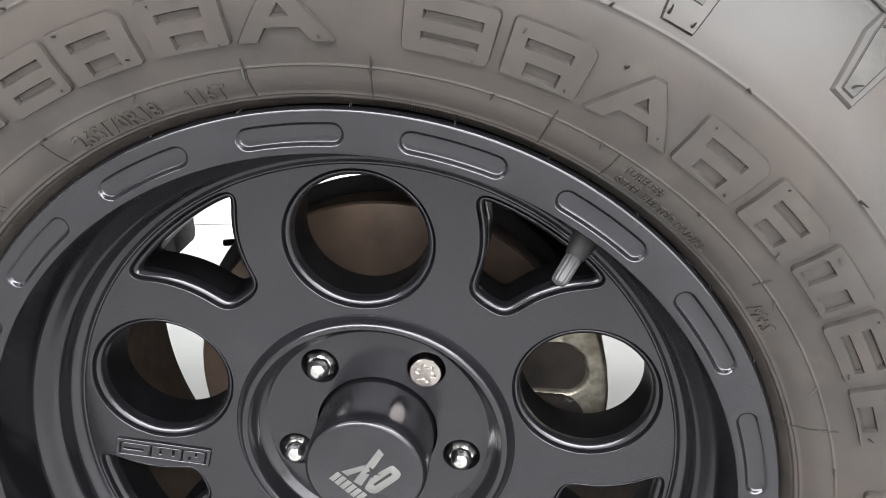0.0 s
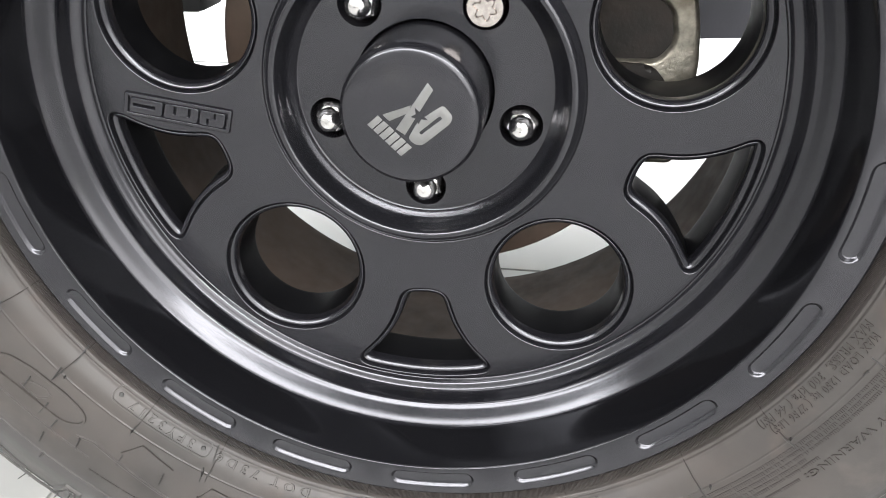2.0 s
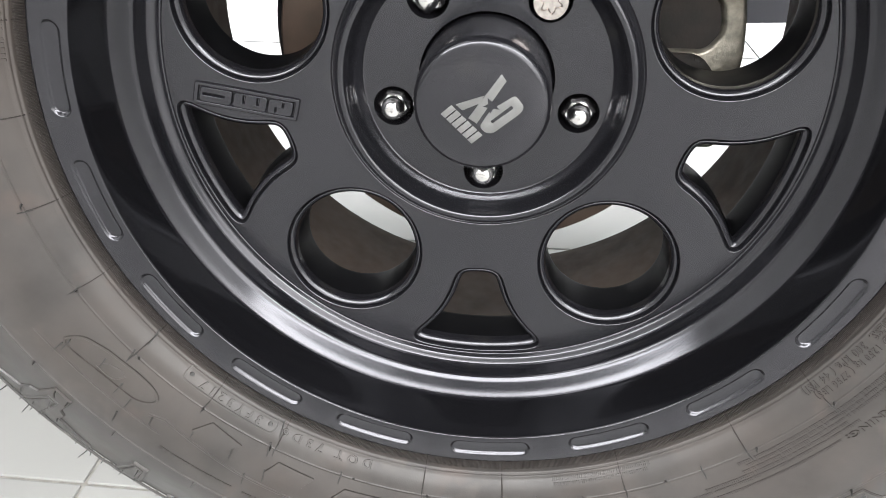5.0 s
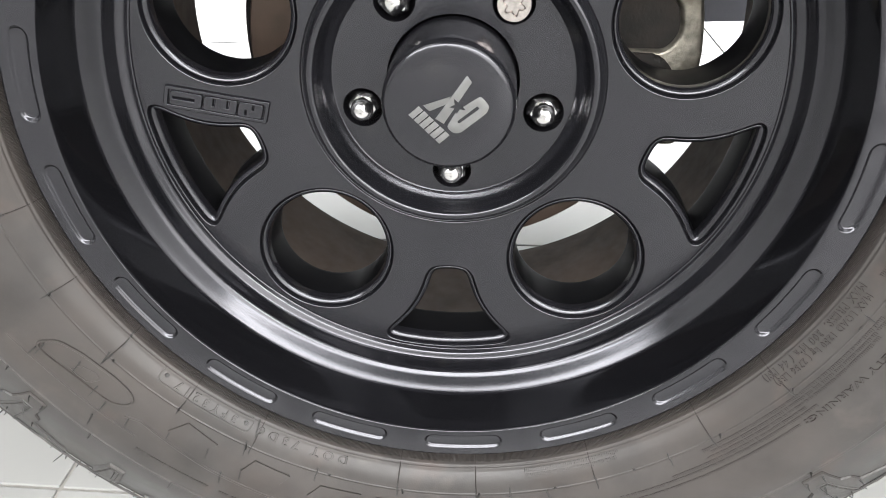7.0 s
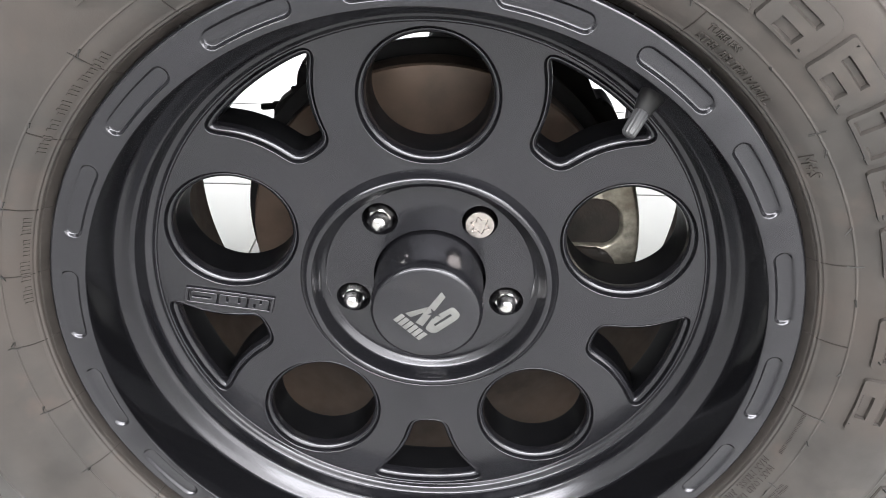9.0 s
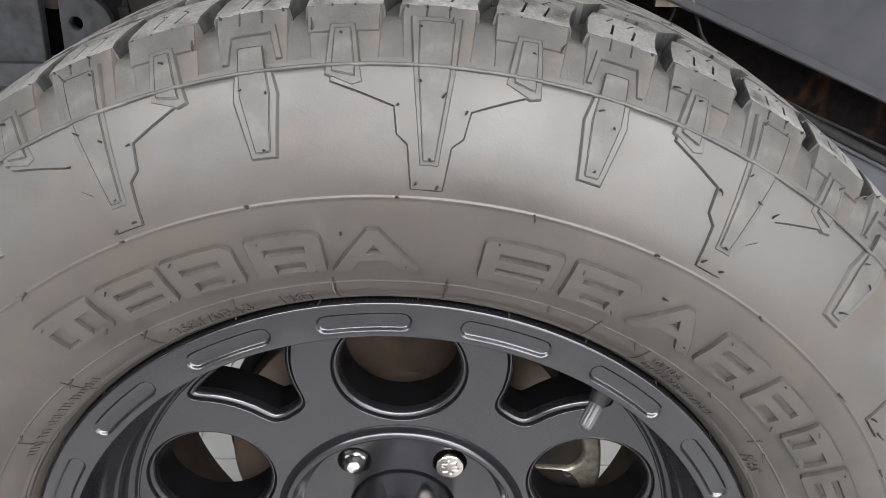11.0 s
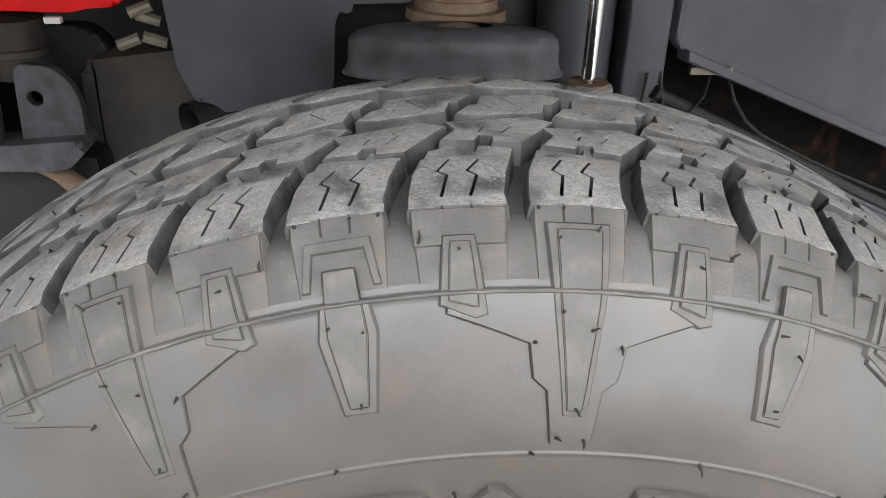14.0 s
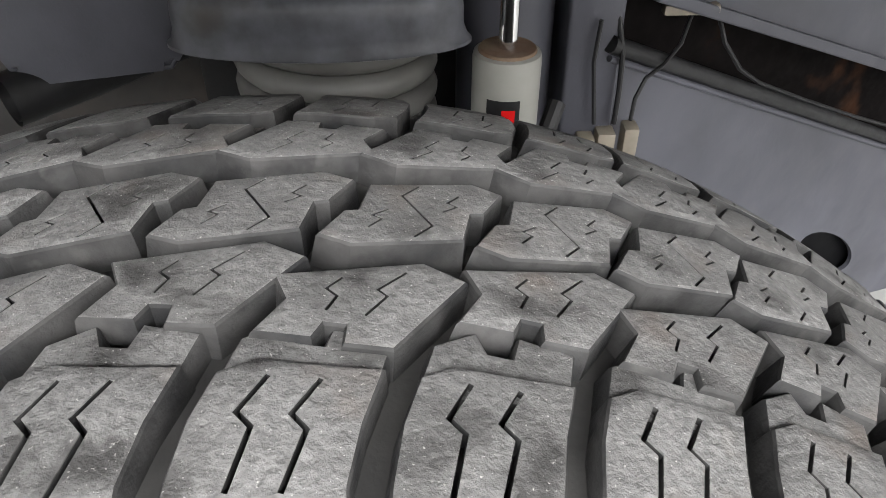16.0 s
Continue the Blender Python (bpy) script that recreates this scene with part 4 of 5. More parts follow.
# large raised characters of the maker's lettering, as plain blocks with slots
CELLS = [(127.0, 120.2, "bar"), (118.9, 112.2, "two"), (111.5, 104.5, "one"), (103.0, 96.0, "one"), (95.3, 86.8, "peak"),
         (80.6, 73.0, "two"), (71.8, 64.8, "one"), (63.6, 55.4, "peak"), (54.6, 47.6, "one"), (46.4, 39.6, "one"), (38.6, 32.4, "bar"), (31.4, 24.6, "two"), (23.4, 16.6, "one"),
         (10.5, 3.0, "two"), (1.0, -7.5, "one")]
for a1, a0, form in CELLS:
    am, hw = (a0 + a1) / 2, radians((a1 - a0) / 2) * 0.30
    lo, hi = 0.2866, 0.3110
    m = (lo + hi) / 2
    if form == "peak":
        outer = [(-hw, lo), (-hw * 0.12, hi), (hw * 0.12, hi), (hw, lo), (hw * 0.58, lo), (hw * 0.36, lo + 0.006), (-hw * 0.36, lo + 0.006), (-hw * 0.58, lo)]
        holes = [[(-hw * 0.2, lo + 0.0105), (0, lo + 0.0165), (hw * 0.2, lo + 0.0105)]]
    elif form == "bar":
        outer = rect(-hw, lo + 0.002, hw, hi, 0.002)
        holes = [rect(-hw * 0.82, lo + 0.004, -hw * 0.25, hi - 0.0075), rect(hw * 0.25, lo + 0.004, hw * 0.82, hi - 0.0075)]
    elif form == "one":
        outer = rounded([(-hw, lo), (hw, lo), (hw, hi - 0.003), (hw - 0.004, hi), (-hw, hi)], 0.002, 3)
        holes = [rect(-hw * 0.62, m + 0.001, hw * 0.55, m + 0.0055), rect(-hw * 0.45, lo + 0.0015, hw * 0.45, m - 0.0042)]
    else:
        outer = rounded([(-hw, lo), (hw, lo), (hw, hi), (-hw, hi)], 0.003, 3)
        holes = [rect(-hw * 0.6, m + 0.0018, hw * 0.72, m + 0.0058), rect(-hw * 0.6, m - 0.0072, hw * 0.72, m - 0.0032)]
    part("raised_block", finish(side_plate([outer] + holes, am, 0.0026, 0.0009, rref=0.30, raw=True), "raised_block", (M_RUBBER, M_EDGE_SHADE), 40), M_RUBBER, tyre)
# thin flat plates along the lower side, an oval frame with a crescent, a long rib and an arc
PLATES = [[(229.1, 0.2890), (230.8, 0.2780), (236.1, 0.2814), (233.9, 0.2916)],
          [(240.6, 0.2911), (241.9, 0.2805), (247.5, 0.2820), (246.0, 0.2930)],
          [(250.7, 0.2908), (252.2, 0.2819), (258.3, 0.2813), (255.2, 0.2974)],
          [(257.0, 0.3010), (260.6, 0.2813), (266.5, 0.2810), (268.2, 0.2900), (266.0, 0.3050), (259.0, 0.3060)],
          [(268.6, 0.2960), (270.2, 0.2815), (276.1, 0.2811), (275.0, 0.2900), (273.0, 0.3060), (269.0, 0.3060)]]
for pts in PLATES:
    am = sum(a for a, r in pts) / len(pts)
    flat_pts = rounded([(-radians(a - am) * 0.29, r) for a, r in pts], 0.0008, 2)
    part("side_plate", finish(side_plate([flat_pts], am, 0.0014, 0.0004, rref=0.29, raw=True), "side_plate", (M_RUBBER, M_EDGE_SHADE), 35), M_RUBBER, tyre)
OVAL = [(208.4, 0.2978), (209.8, 0.2869), (213.4, 0.2824), (218.4, 0.2806), (221.5, 0.2816), (223.2, 0.2850), (223.0, 0.2905), (221.0, 0.2962), (215.2, 0.2974), (209.4, 0.3007)]
egg = smooth_corners([(-radians(a - 216.0) * 0.29, r) for a, r in OVAL], 0.0035, 72)
egg = egg if sum(p[0] * q[1] - q[0] * p[1] for p, q in zip(egg, egg[1:] + egg[:1])) > 0 else egg[::-1]
part("oval_rib", finish(side_plate([egg, offset_loop(egg, 0.0011)], 216.0, 0.0012, 0.0005, rref=0.29, raw=True), "oval_rib", (M_RUBBER, M_EDGE_SHADE)), M_RUBBER, tyre)
b = bmesh.new()
for pts, rad in (([(223.4, 0.2974), (225.5, 0.2940), (229.0, 0.2958), (236.9, 0.3002), (247.6, 0.3022), (256.0, 0.3060)], 0.0011), ([(206, 0.3092), (212, 0.3070), (219, 0.3062), (226.4, 0.3058)], 0.0007),
                 ([(214.0, 0.2943), (214.3, 0.2905), (214.8, 0.2885), (216.5, 0.2864), (217.6, 0.2877), (217.2, 0.2915), (216.6, 0.2941), (215.1, 0.2948), (214.0, 0.2943)], 0.0006)):
    fine = [tuple(Vector(p).lerp(Vector(q), k / 6)) for p, q in zip(pts, pts[1:]) for k in range(6)] + [pts[-1]]
    tube(b, [side_point(a, r, -rad * 0.3) for a, r in fine], rad, 8)
part("moulded_rib", b, M_RUBBER, tyre)


def lettering(text, a_mid, r_base, size, height=0.0010, squeeze=1.0, spacing=1.0, fit_deg=0.0):
    """Raised text along the sidewall, its feet towards the hub; fit_deg is the angle that it fills."""
    cu_ = bpy.data.curves.new("text", "FONT")
    cu_.body, cu_.size, cu_.align_x, cu_.space_character = text, size, "CENTER", spacing
    cu_.resolution_u = 2
    ob = bpy.data.objects.new("text", cu_)
    me = bpy.data.meshes.new_from_object(ob)
    b = bmesh.new()
    b.from_mesh(me)
    bpy.data.objects.remove(ob)
    bpy.data.meshes.remove(me)
    bpy.data.curves.remove(cu_)
    bmesh.ops.remove_doubles(b, verts=b.verts, dist=1e-7)
    if max(f.normal.z for f in b.faces) <= 0:
        bmesh.ops.reverse_faces(b, faces=b.faces)
    tops = set(b.faces)
    skirt(b, [(0.00006, -0.0001), (0.00022, -height)])
    # letter sides take a darker tone than their tops
    for f in b.faces:
        f.material_index = int(f not in tops)
    if fit_deg:
        squeeze = radians(fit_deg) * r_base / (max(v.co.x for v in b.verts) - min(v.co.x for v in b.verts))
    bend(b, lambda x, y, z: side_point(a_mid - math.degrees(x * squeeze / r_base), r_base + y, z + height))
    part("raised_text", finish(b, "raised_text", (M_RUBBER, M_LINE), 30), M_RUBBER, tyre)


lettering("265/70R18", 111.9, 0.2604, 0.0106, height=0.0010, spacing=1.06)
lettering("116T", 101.0, 0.2607, 0.0106, height=0.0010, squeeze=0.95)
lettering("TUBELESS", 54.2, 0.2672, 0.0055, squeeze=0.95)
lettering("STEEL BELTED RADIAL", 50.3, 0.2608, 0.0055, squeeze=1.05)
lettering("M+S", 33.6, 0.2612, 0.0095, squeeze=0.95)
lettering("MAX LOAD 1250 kg ( 2756 LBS)", 332.0, 0.2649, 0.0050, height=0.0007, spacing=1.15, fit_deg=17.4)
lettering("MAX PRESS.  300 kPa ( 44 PSI)", 331.9, 0.2600, 0.0050, height=0.0007, spacing=1.15, fit_deg=19.0)
lettering("SAFETY WARNING:", 330.5, 0.2915, 0.0054, height=0.0007, spacing=1.15, fit_deg=16.0)
lettering("DOT 73D6", 247.6, 0.2606, 0.0066, height=0.0008, spacing=1.7, fit_deg=14.8)
lettering("3FY3217", 231.2, 0.2606, 0.0070, height=0.0008, spacing=1.7, fit_deg=10.8)
# stadium frame round the date code, and its two studs
stad = rounded([(-0.037, 0.2572), (0.037, 0.2572), (0.037, 0.2668), (-0.037, 0.2668)], 0.0048, 6)
part("date_frame", finish(side_plate([stad, offset_loop(stad, 0.0006)], 231.0, 0.0006, 0.0003, rref=0.262, raw=True), "date_frame", M_RUBBER), M_RUBBER, tyre)
for a in (223.9, 238.0):
    b = bmesh.new()
    p0, p1 = side_point(a, 0.2620, -0.0004), side_point(a, 0.2620, 0.0012)
    tube(b, [p0, p1], [0.0017, 0.0013], 14)
    part("stud", b, M_HAIR, tyre)
# rows of small print too worn to read, as bars
rnd = random.Random(4)
def print_rows(a_from, a_to, radii, h, lift=0.0006):
    """Words as runs of small upright bars."""
    for rr in radii:
        a = a_from + rnd.uniform(0, 1.5)
        end = a_to - rnd.uniform(0, 3.0)
        b = bmesh.new()
        one = math.degrees(0.42 * h / rr)
        while a < end:
            for _ in range(rnd.randint(2, 9)):
                w, t = one * rnd.uniform(0.75, 1.1), h * rnd.choice((0.5, 0.44, 0.34))
                top = [side_point(q, r, lift) for q, r in ((a, rr - h / 2), (a + w, rr - h / 2), (a + w, rr - h / 2 + 2 * t), (a, rr - h / 2 + 2 * t))]
                low = [side_point(q, r, -0.0002) for q, r in ((a - 0.03, rr - h / 2 - 0.0002), (a + w + 0.03, rr - h / 2 - 0.0002), (a + w + 0.03, rr - h / 2 + 2 * t + 0.0002), (a - 0.03, rr - h / 2 + 2 * t + 0.0002))]
                tv, lv = [b.verts.new(p) for p in top], [b.verts.new(p) for p in low]
                b.faces.new(tv)
                for i in range(4):
                    b.faces.new((tv[i], lv[i], lv[(i + 1) % 4], tv[(i + 1) % 4])).material_index = 1
                a += w + one * 0.85
            a += one * 1.4
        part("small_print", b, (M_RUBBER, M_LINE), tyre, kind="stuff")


print_rows(309, 339, (0.2782, 0.2808, 0.2834), 0.0018)
print_rows(303, 326, (0.2860,), 0.0018)
print_rows(295, 326, (0.2886,), 0.0018)
print_rows(288, 322, (0.2926,), 0.0018)
print_rows(282, 299, (0.2612, 0.2640), 0.0018)
print_rows(342, 352, (0.2655,), 0.0018)
print_rows(130, 146, (0.2640,), 0.0042, 0.0005)
print_rows(158, 172, (0.2620,), 0.0040, 0.0005)
print_rows(227.0, 237.5, (0.3147,), 0.0028, 0.0007)
print_rows(239.2, 250.5, (0.3150,), 0.0028, 0.0007)

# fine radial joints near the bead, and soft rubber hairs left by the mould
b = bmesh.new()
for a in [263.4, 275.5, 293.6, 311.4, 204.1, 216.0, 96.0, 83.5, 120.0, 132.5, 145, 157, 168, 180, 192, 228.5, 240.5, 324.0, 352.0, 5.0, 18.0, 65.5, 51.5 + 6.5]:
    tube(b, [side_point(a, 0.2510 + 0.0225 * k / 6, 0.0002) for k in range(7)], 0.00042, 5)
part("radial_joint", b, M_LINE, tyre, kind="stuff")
b = bmesh.new()
for a in [263.4, 275.5, 280.6, 293.6, 304.8, 311.4, 204.1, 216.0, 96.0, 83.5, 132.5, 157, 180, 192, 228.5, 240.5, 251.0, 324.0, 338.0, 352.0, 18.0, 65.5, 38.0]:
    r0 = 0.2705 + rnd.uniform(-0.0015, 0.0015)
    tube(b, [side_point(a + rnd.uniform(-0.12, 0.12), r0 + 0.0028 * k, 0.0004) for k in range(4)], [0.0005, 0.0006, 0.0005, 0.0003], 5)


def hair(p, d, length, r=0.00055):
    d = Vector(d).normalized()
    bent = Vector((rnd.uniform(-0.5, 0.5), rnd.uniform(-0.2, 0.2), rnd.uniform(-0.6, 0.2)))
    tube(b, [p, p + d * length * 0.5, p + d * length * 0.85 + bent * length * 0.25], [r * 1.7, r, r * 0.6], 5)


def side_hair(a, r, length=0.0075):
    p = side_point(a, r, 0.0)
    q = side_point(a, r, 0.01)
    along = side_point(a + rnd.uniform(-0.4, 0.4), r + rnd.uniform(-0.004, 0.004), 0.004) - p
    hair(p, (q - p) * 0.35 + along, length * rnd.uniform(0.7, 1.2))


# longer hairs on the lower side, lying outwards
for a, r in ((215.5, 0.2714), (209.2, 0.3002), (209.4, 0.2948), (214.0, 0.2871), (218.0, 0.2918), (220.3, 0.2962), (220.4, 0.3111), (224.0, 0.2974), (229.4, 0.2890), (235.1, 0.2848),
             (239.7, 0.2577), (239.4, 0.2712), (238.4, 0.2977), (240.6, 0.2888), (215.7, 0.2562), (251.5, 0.2890), (257.5, 0.2975), (266.0, 0.2850), (275.3, 0.2880), (286.0, 0.2740)):
    turn_h = rnd.uniform(0.2, 0.6)
    tube(b, [side_point(a + turn_h * k / 3, r + 0.0030 * k, 0.0004 + 0.0006 * (k > 0)) for k in range(4)], [0.0007, 0.00045, 0.00042, 0.0003], 5)
for k in range(14):
    a = 86.45 + PATTERN * k
    for da, r in ((0.9, 0.379), (-0.6, 0.3725), (0.05, 0.3475), (1.0, 0.3345), (-0.9, 0.3345), (2.6, 0.3690), (-2.6, 0.3690), (1.0, 0.4015), (-0.9, 0.4015), (6.6, 0.3985),
                  (-6.6, 0.3965), (2 * PITCH + 0.9, 0.3795), (2 * PITCH - 0.7, 0.3755), (2 * PITCH, 0.3535), (PITCH + 2.2, 0.4), (3 * PITCH - 2.2, 0.3995)):
        side_hair(a + da, r)
for k in range(30):
    a = 12.0 * k + rnd.uniform(-1, 1)
    side_hair(a, 0.2738, 0.007)
    side_hair(a + 5.5, 0.3278, 0.006)
    side_hair(a + 3, 0.2525, 0.006)
for c1, c0, form in CELLS:
    for f in (0.15, 0.85):
        side_hair(c0 + (c1 - c0) * f, 0.3085 if f > 0.5 else 0.2890, 0.006)
for k in range(56):
    for da in (-2.2, -0.7, 0.85, 2.2):
        if rnd.random() < 0.6:
            a = PHASE[1] + PITCH * k + da
            p = polar(0.4092, a, 0.0155)
            if 180 < a % 360 < 262 or rnd.random() < 0.12:
                hair(p, polar(0.7, a, -0.55), rnd.uniform(0.010, 0.018), 0.0005)
            else:
                hair(p, polar(0.7, a, -0.55), rnd.uniform(0.001, 0.0025), 0.0005)
    for da in (0.87, -0.68):  # the slits run on down the lug: dark tubes for their shade
        a = PHASE[1] + PITCH * k + da
        tube(b, [polar(0.4100, a, 0.0172), polar(0.4085, a, 0.0149), polar(0.4052, a, 0.0115)], 0.00055, 5)
part("vent_hairs", b, M_HAIR, tyre, "fine rubber moulding hairs, dark strokes for slits", kind="stuff")

# ---- vehicle parts behind and above the wheel ----
M_CUP = material("black rubber-coated steel", (0.052, 0.054, 0.062), 0.48, 0, 0.4, 55, 0.0004, 70, spec=0.3, smudge=[((0.03, 0.027, 0.024), 20.0, 0.55, 0.75)])
# the near-black base carries the gap's shade; the rust patches are real
M_GAP_RUST = material("gap darkness with rust patches", (0.006, 0.005, 0.005), 0.8, 0, 0.4, 60, smudge=[((0.040, 0.019, 0.011), 16.0, 0.56, 0.72)], spec=0.05)
M_DUSTY = material("dusty black rubber", (0.030, 0.027, 0.025), 0.7, 0, 0.35, 40, tint=(0.052, 0.044, 0.038), tint_scale=28, spec=0.2)
shock = thing("shock_absorber", "off-white shock absorber with a chrome rod in the wheel well", "shock absorber", (0.119, 0.365, CZ))
bm = bmesh.new()
rings = [[bm.verts.new((r * math.cos(2 * math.pi * k / 40), r * math.sin(2 * math.pi * k / 40), z)) for k in range(40)]
         for r, z in ((0.008, 0.3545), (0.0175, 0.3545), (0.0205, 0.3530), (0.0212, 0.3500), (0.0212, 0.10), (0.018, 0.096))]
for p, q in zip(rings, rings[1:]):
    for k in range(40):
        bm.faces.new((p[k], p[(k + 1) % 40], q[(k + 1) % 40], q[k]))
part("shock_body", bm, M_WHITE, shock, "off-white tube with a rusty rim")
part("shock_rod", tube(bmesh.new(), [(0, 0, 0.345), (0.001, 0.003, 0.66)], 0.0058, 28), M_CHROME, shock, "bright chrome rod")
part("rusty_seal", tube(bmesh.new(), [(0, 0, 0.3535), (0, 0, 0.3558)], [0.0185, 0.0172], 36), M_RUST, shock, "rusty seal ring")


def wrap_label(name, a0, a1, z0, z1, r, mat, parent):
    b_ = bmesh.new()
    lo = [b_.verts.new((r * math.cos(radians(a0 + (a1 - a0) * k / 10)), r * math.sin(radians(a0 + (a1 - a0) * k / 10)), z0)) for k in range(11)]
    hi = [b_.verts.new((v.co.x, v.co.y, z1)) for v in lo]
    for k in range(10):
        b_.faces.new((lo[k], lo[k + 1], hi[k + 1], hi[k]))
    return part(name, b_, mat, parent)


sticker = wrap_label("sticker", -128, -72, 0.298, 0.3300, 0.0216, M_BLACK, shock)
wrap_label("red_mark", -102, -80, 0.302, 0.3240, 0.0218, M_RED, sticker)

# darker copy of the off-white: the wheel well's shade is in this tone
M_COIL = material("dusty off-white spring paint toned for shade", (0.10, 0.098, 0.092), 0.5, 0, 0.15, 30, smudge=[((0.06, 0.05, 0.04), 26.0, 0.58, 0.8)])
M_LABEL = material("white paper", (0.55, 0.55, 0.54), 0.7, 0, 0.05, 40)
spring = thing("coil_spring", "off-white coil spring under a dark perch", "spring", (0.010, 0.425, CZ + 0.002))
bm = bmesh.new()
tube(bm, [(0.060 * math.cos(t), 0.060 * math.sin(t), 0.3420 - 0.0195 * t / (2 * math.pi)) for t in [-3.2 + 0.2 * k for k in range(260)]], 0.0092, 14)
part("coil", bm, M_COIL, spring)
part("rubber_isolator", (lambda b_: ([tube(b_, [(0.058 * math.cos(t), 0.058 * math.sin(t), 0.3545) for t in [0.1 * k for k in range(64)]], 0.0040, 10)], b_)[1])(bmesh.new()), M_RUST, spring, "rust-stained rubber isolator")
tab = slab(bmesh.new(), rounded([(-0.008, 0.290), (0.006, 0.290), (0.006, 0.3120), (-0.008, 0.3120)], 0.001, 3), -0.0725, -0.0705, 0.0004)
part("tab", tab, M_LABEL, spring, "white paper tab")
perch = thing("spring_perch", "dark grey spring perch cup with a rusty collar", "spring seat", (0.008, 0.360, CZ + 0.0075))
bm = bmesh.new()
rings = [[bm.verts.new((r * math.cos(2 * math.pi * k / 72), 0.34 * r * math.sin(2 * math.pi * k / 72), z)) for k in range(72)]
         for r, z in ((0.030, 0.3935), (0.048, 0.3930), (0.066, 0.3910), (0.0775, 0.3875), (0.0825, 0.3825), (0.0836, 0.3760), (0.0838, 0.3660), (0.0862, 0.3595), (0.0885, 0.3575), (0.0886, 0.3555), (0.0845, 0.3547), (0.066, 0.3550), (0.03, 0.358))]
for p, q in zip(rings, rings[1:]):
    for k in range(72):
        bm.faces.new((p[k], p[(k + 1) % 72], q[(k + 1) % 72], q[k]))
part("cup", bm, M_CUP, perch, "dark grey pressed cup")
bm = bmesh.new()
tube(bm, [(0.006, 0.065, z) for z in (0.386, 0.3945, 0.3955, 0.403, 0.4035, 0.58)], [0.043, 0.042, 0.036, 0.035, 0.033, 0.033], 40)
part("collar", bm, M_RUST, perch, "rusty steel collar")
# no seen part: black sheet added to keep the gap round the cup dark
part("tower_back", box(bmesh.new(), (-0.112, 0.135, 0.180), (0.105, 0.150, 0.440), 0.004), M_BLACK, perch, "added black sheet in the dark gap by the cup")

well = thing("inner_fender", "smooth dark grey inner fender sheet with a spring cut-out", "car body")
bm = bmesh.new()
slab(bm, rounded([(-0.232, 0.80), (-0.230, 0.40), (-0.225, 0.345), (-0.212, 0.315), (-0.195, 0.306), (-0.102, 0.316), (-0.092, 0.330), (-0.089, 0.388), (-0.080, 0.402), (-0.024, 0.404), (-0.006, 0.415),
                  (0.072, 0.425), (0.088, 0.45), (0.088, 0.80)], 0.008, 4), 0.428, 0.446, 0.006)
part("sheet", bm, M_LINER, well)
edge_pts = [(-0.230, 0.45), (-0.229, 0.40), (-0.2245, 0.346), (-0.2125, 0.317), (-0.195, 0.3085), (-0.15, 0.312), (-0.104, 0.3175), (-0.0945, 0.331), (-0.0915, 0.387)]
part("rolled_edge", tube(bmesh.new(), [(x, 0.430, z) for x, z in edge_pts], 0.0020, 10), M_LINER, well, "rolled lower edge")
upright = thing("frame_upright", "dark grey frame tube and upright behind the shock", "frame")
part("tube", tube(bmesh.new(), [(0.132, 0.475, 0.14), (0.128, 0.475, 0.75)], 0.036, 36), M_LINER, upright)
bm = bmesh.new()
slab(bm, [(0.1735, 0.14), (0.2135, 0.14), (0.204, 0.75), (0.164, 0.75)], 0.438, 0.53, 0.004)
part("upright", bm, M_LINER, upright)


def slant(s, d=0.0):
    """Plan point along the slanted rear panel: s metres from its inner end, d behind it."""
    return Vector((0.200 + 0.898 * s - 0.44 * d, 0.440 + 0.44 * s + 0.898 * d, 0))


def slant_slab(outline, d0, d1, bevel=0.0):
    b_ = slab(bmesh.new(), outline, d0, d1, bevel)
    return bend(b_, lambda x, y, z: slant(x, y) + Vector((0, 0, z)))


panel = thing("fender_liner", "smooth grey fender liner panel with a folded lower edge", "car body")
part("panel", slant_slab(rounded([(0.022, 0.80), (0.018, 0.370), (0.034, 0.358), (0.470, 0.190), (0.80, 0.063), (0.80, 0.80)], 0.012, 4), -0.004, 0.006, 0.003), M_LINER, panel)
part("fold", slant_slab([(0.030, 0.363), (0.47, 0.193), (0.80, 0.066), (0.80, 0.055), (0.47, 0.182), (0.032, 0.352)], -0.012, 0.004, 0.002), M_LINER, panel)
rail = thing("frame_rail", "dark grey chassis rail with a round hole", "frame")
HOLE_S, HOLE_Z = 0.380, -0.009
b_ = fill([[(0.0, 0.326), (0.0, 0.16), (0.014, 0.14), (0.014, -0.050), (0.22, -0.066), (0.95, -0.22), (0.95, -0.065), (0.464, 0.112)], [(HOLE_S + 0.057 * math.cos(2 * math.pi * k / 40) - 0.015 * math.sin(2 * math.pi * k / 40), HOLE_Z - 0.0265 * math.cos(2 * math.pi * k / 40) + 0.0355 * math.sin(2 * math.pi * k / 40)) for k in range(40)]])
skirt(b_, [(0.0, -0.003), (0.0, -0.005)])
bend(b_, lambda x, y, z: slant(x, -z) + Vector((0, 0, y)))
part("web", b_, M_LINER, rail)
# black sheet added close behind the hole to stand for its shade
part("hole_backing", slant_slab([(HOLE_S - 0.12, HOLE_Z - 0.11), (HOLE_S + 0.18, HOLE_Z - 0.13), (HOLE_S + 0.18, HOLE_Z + 0.05), (HOLE_S - 0.12, HOLE_Z + 0.08)], 0.012, 0.022), M_SHADE, rail)
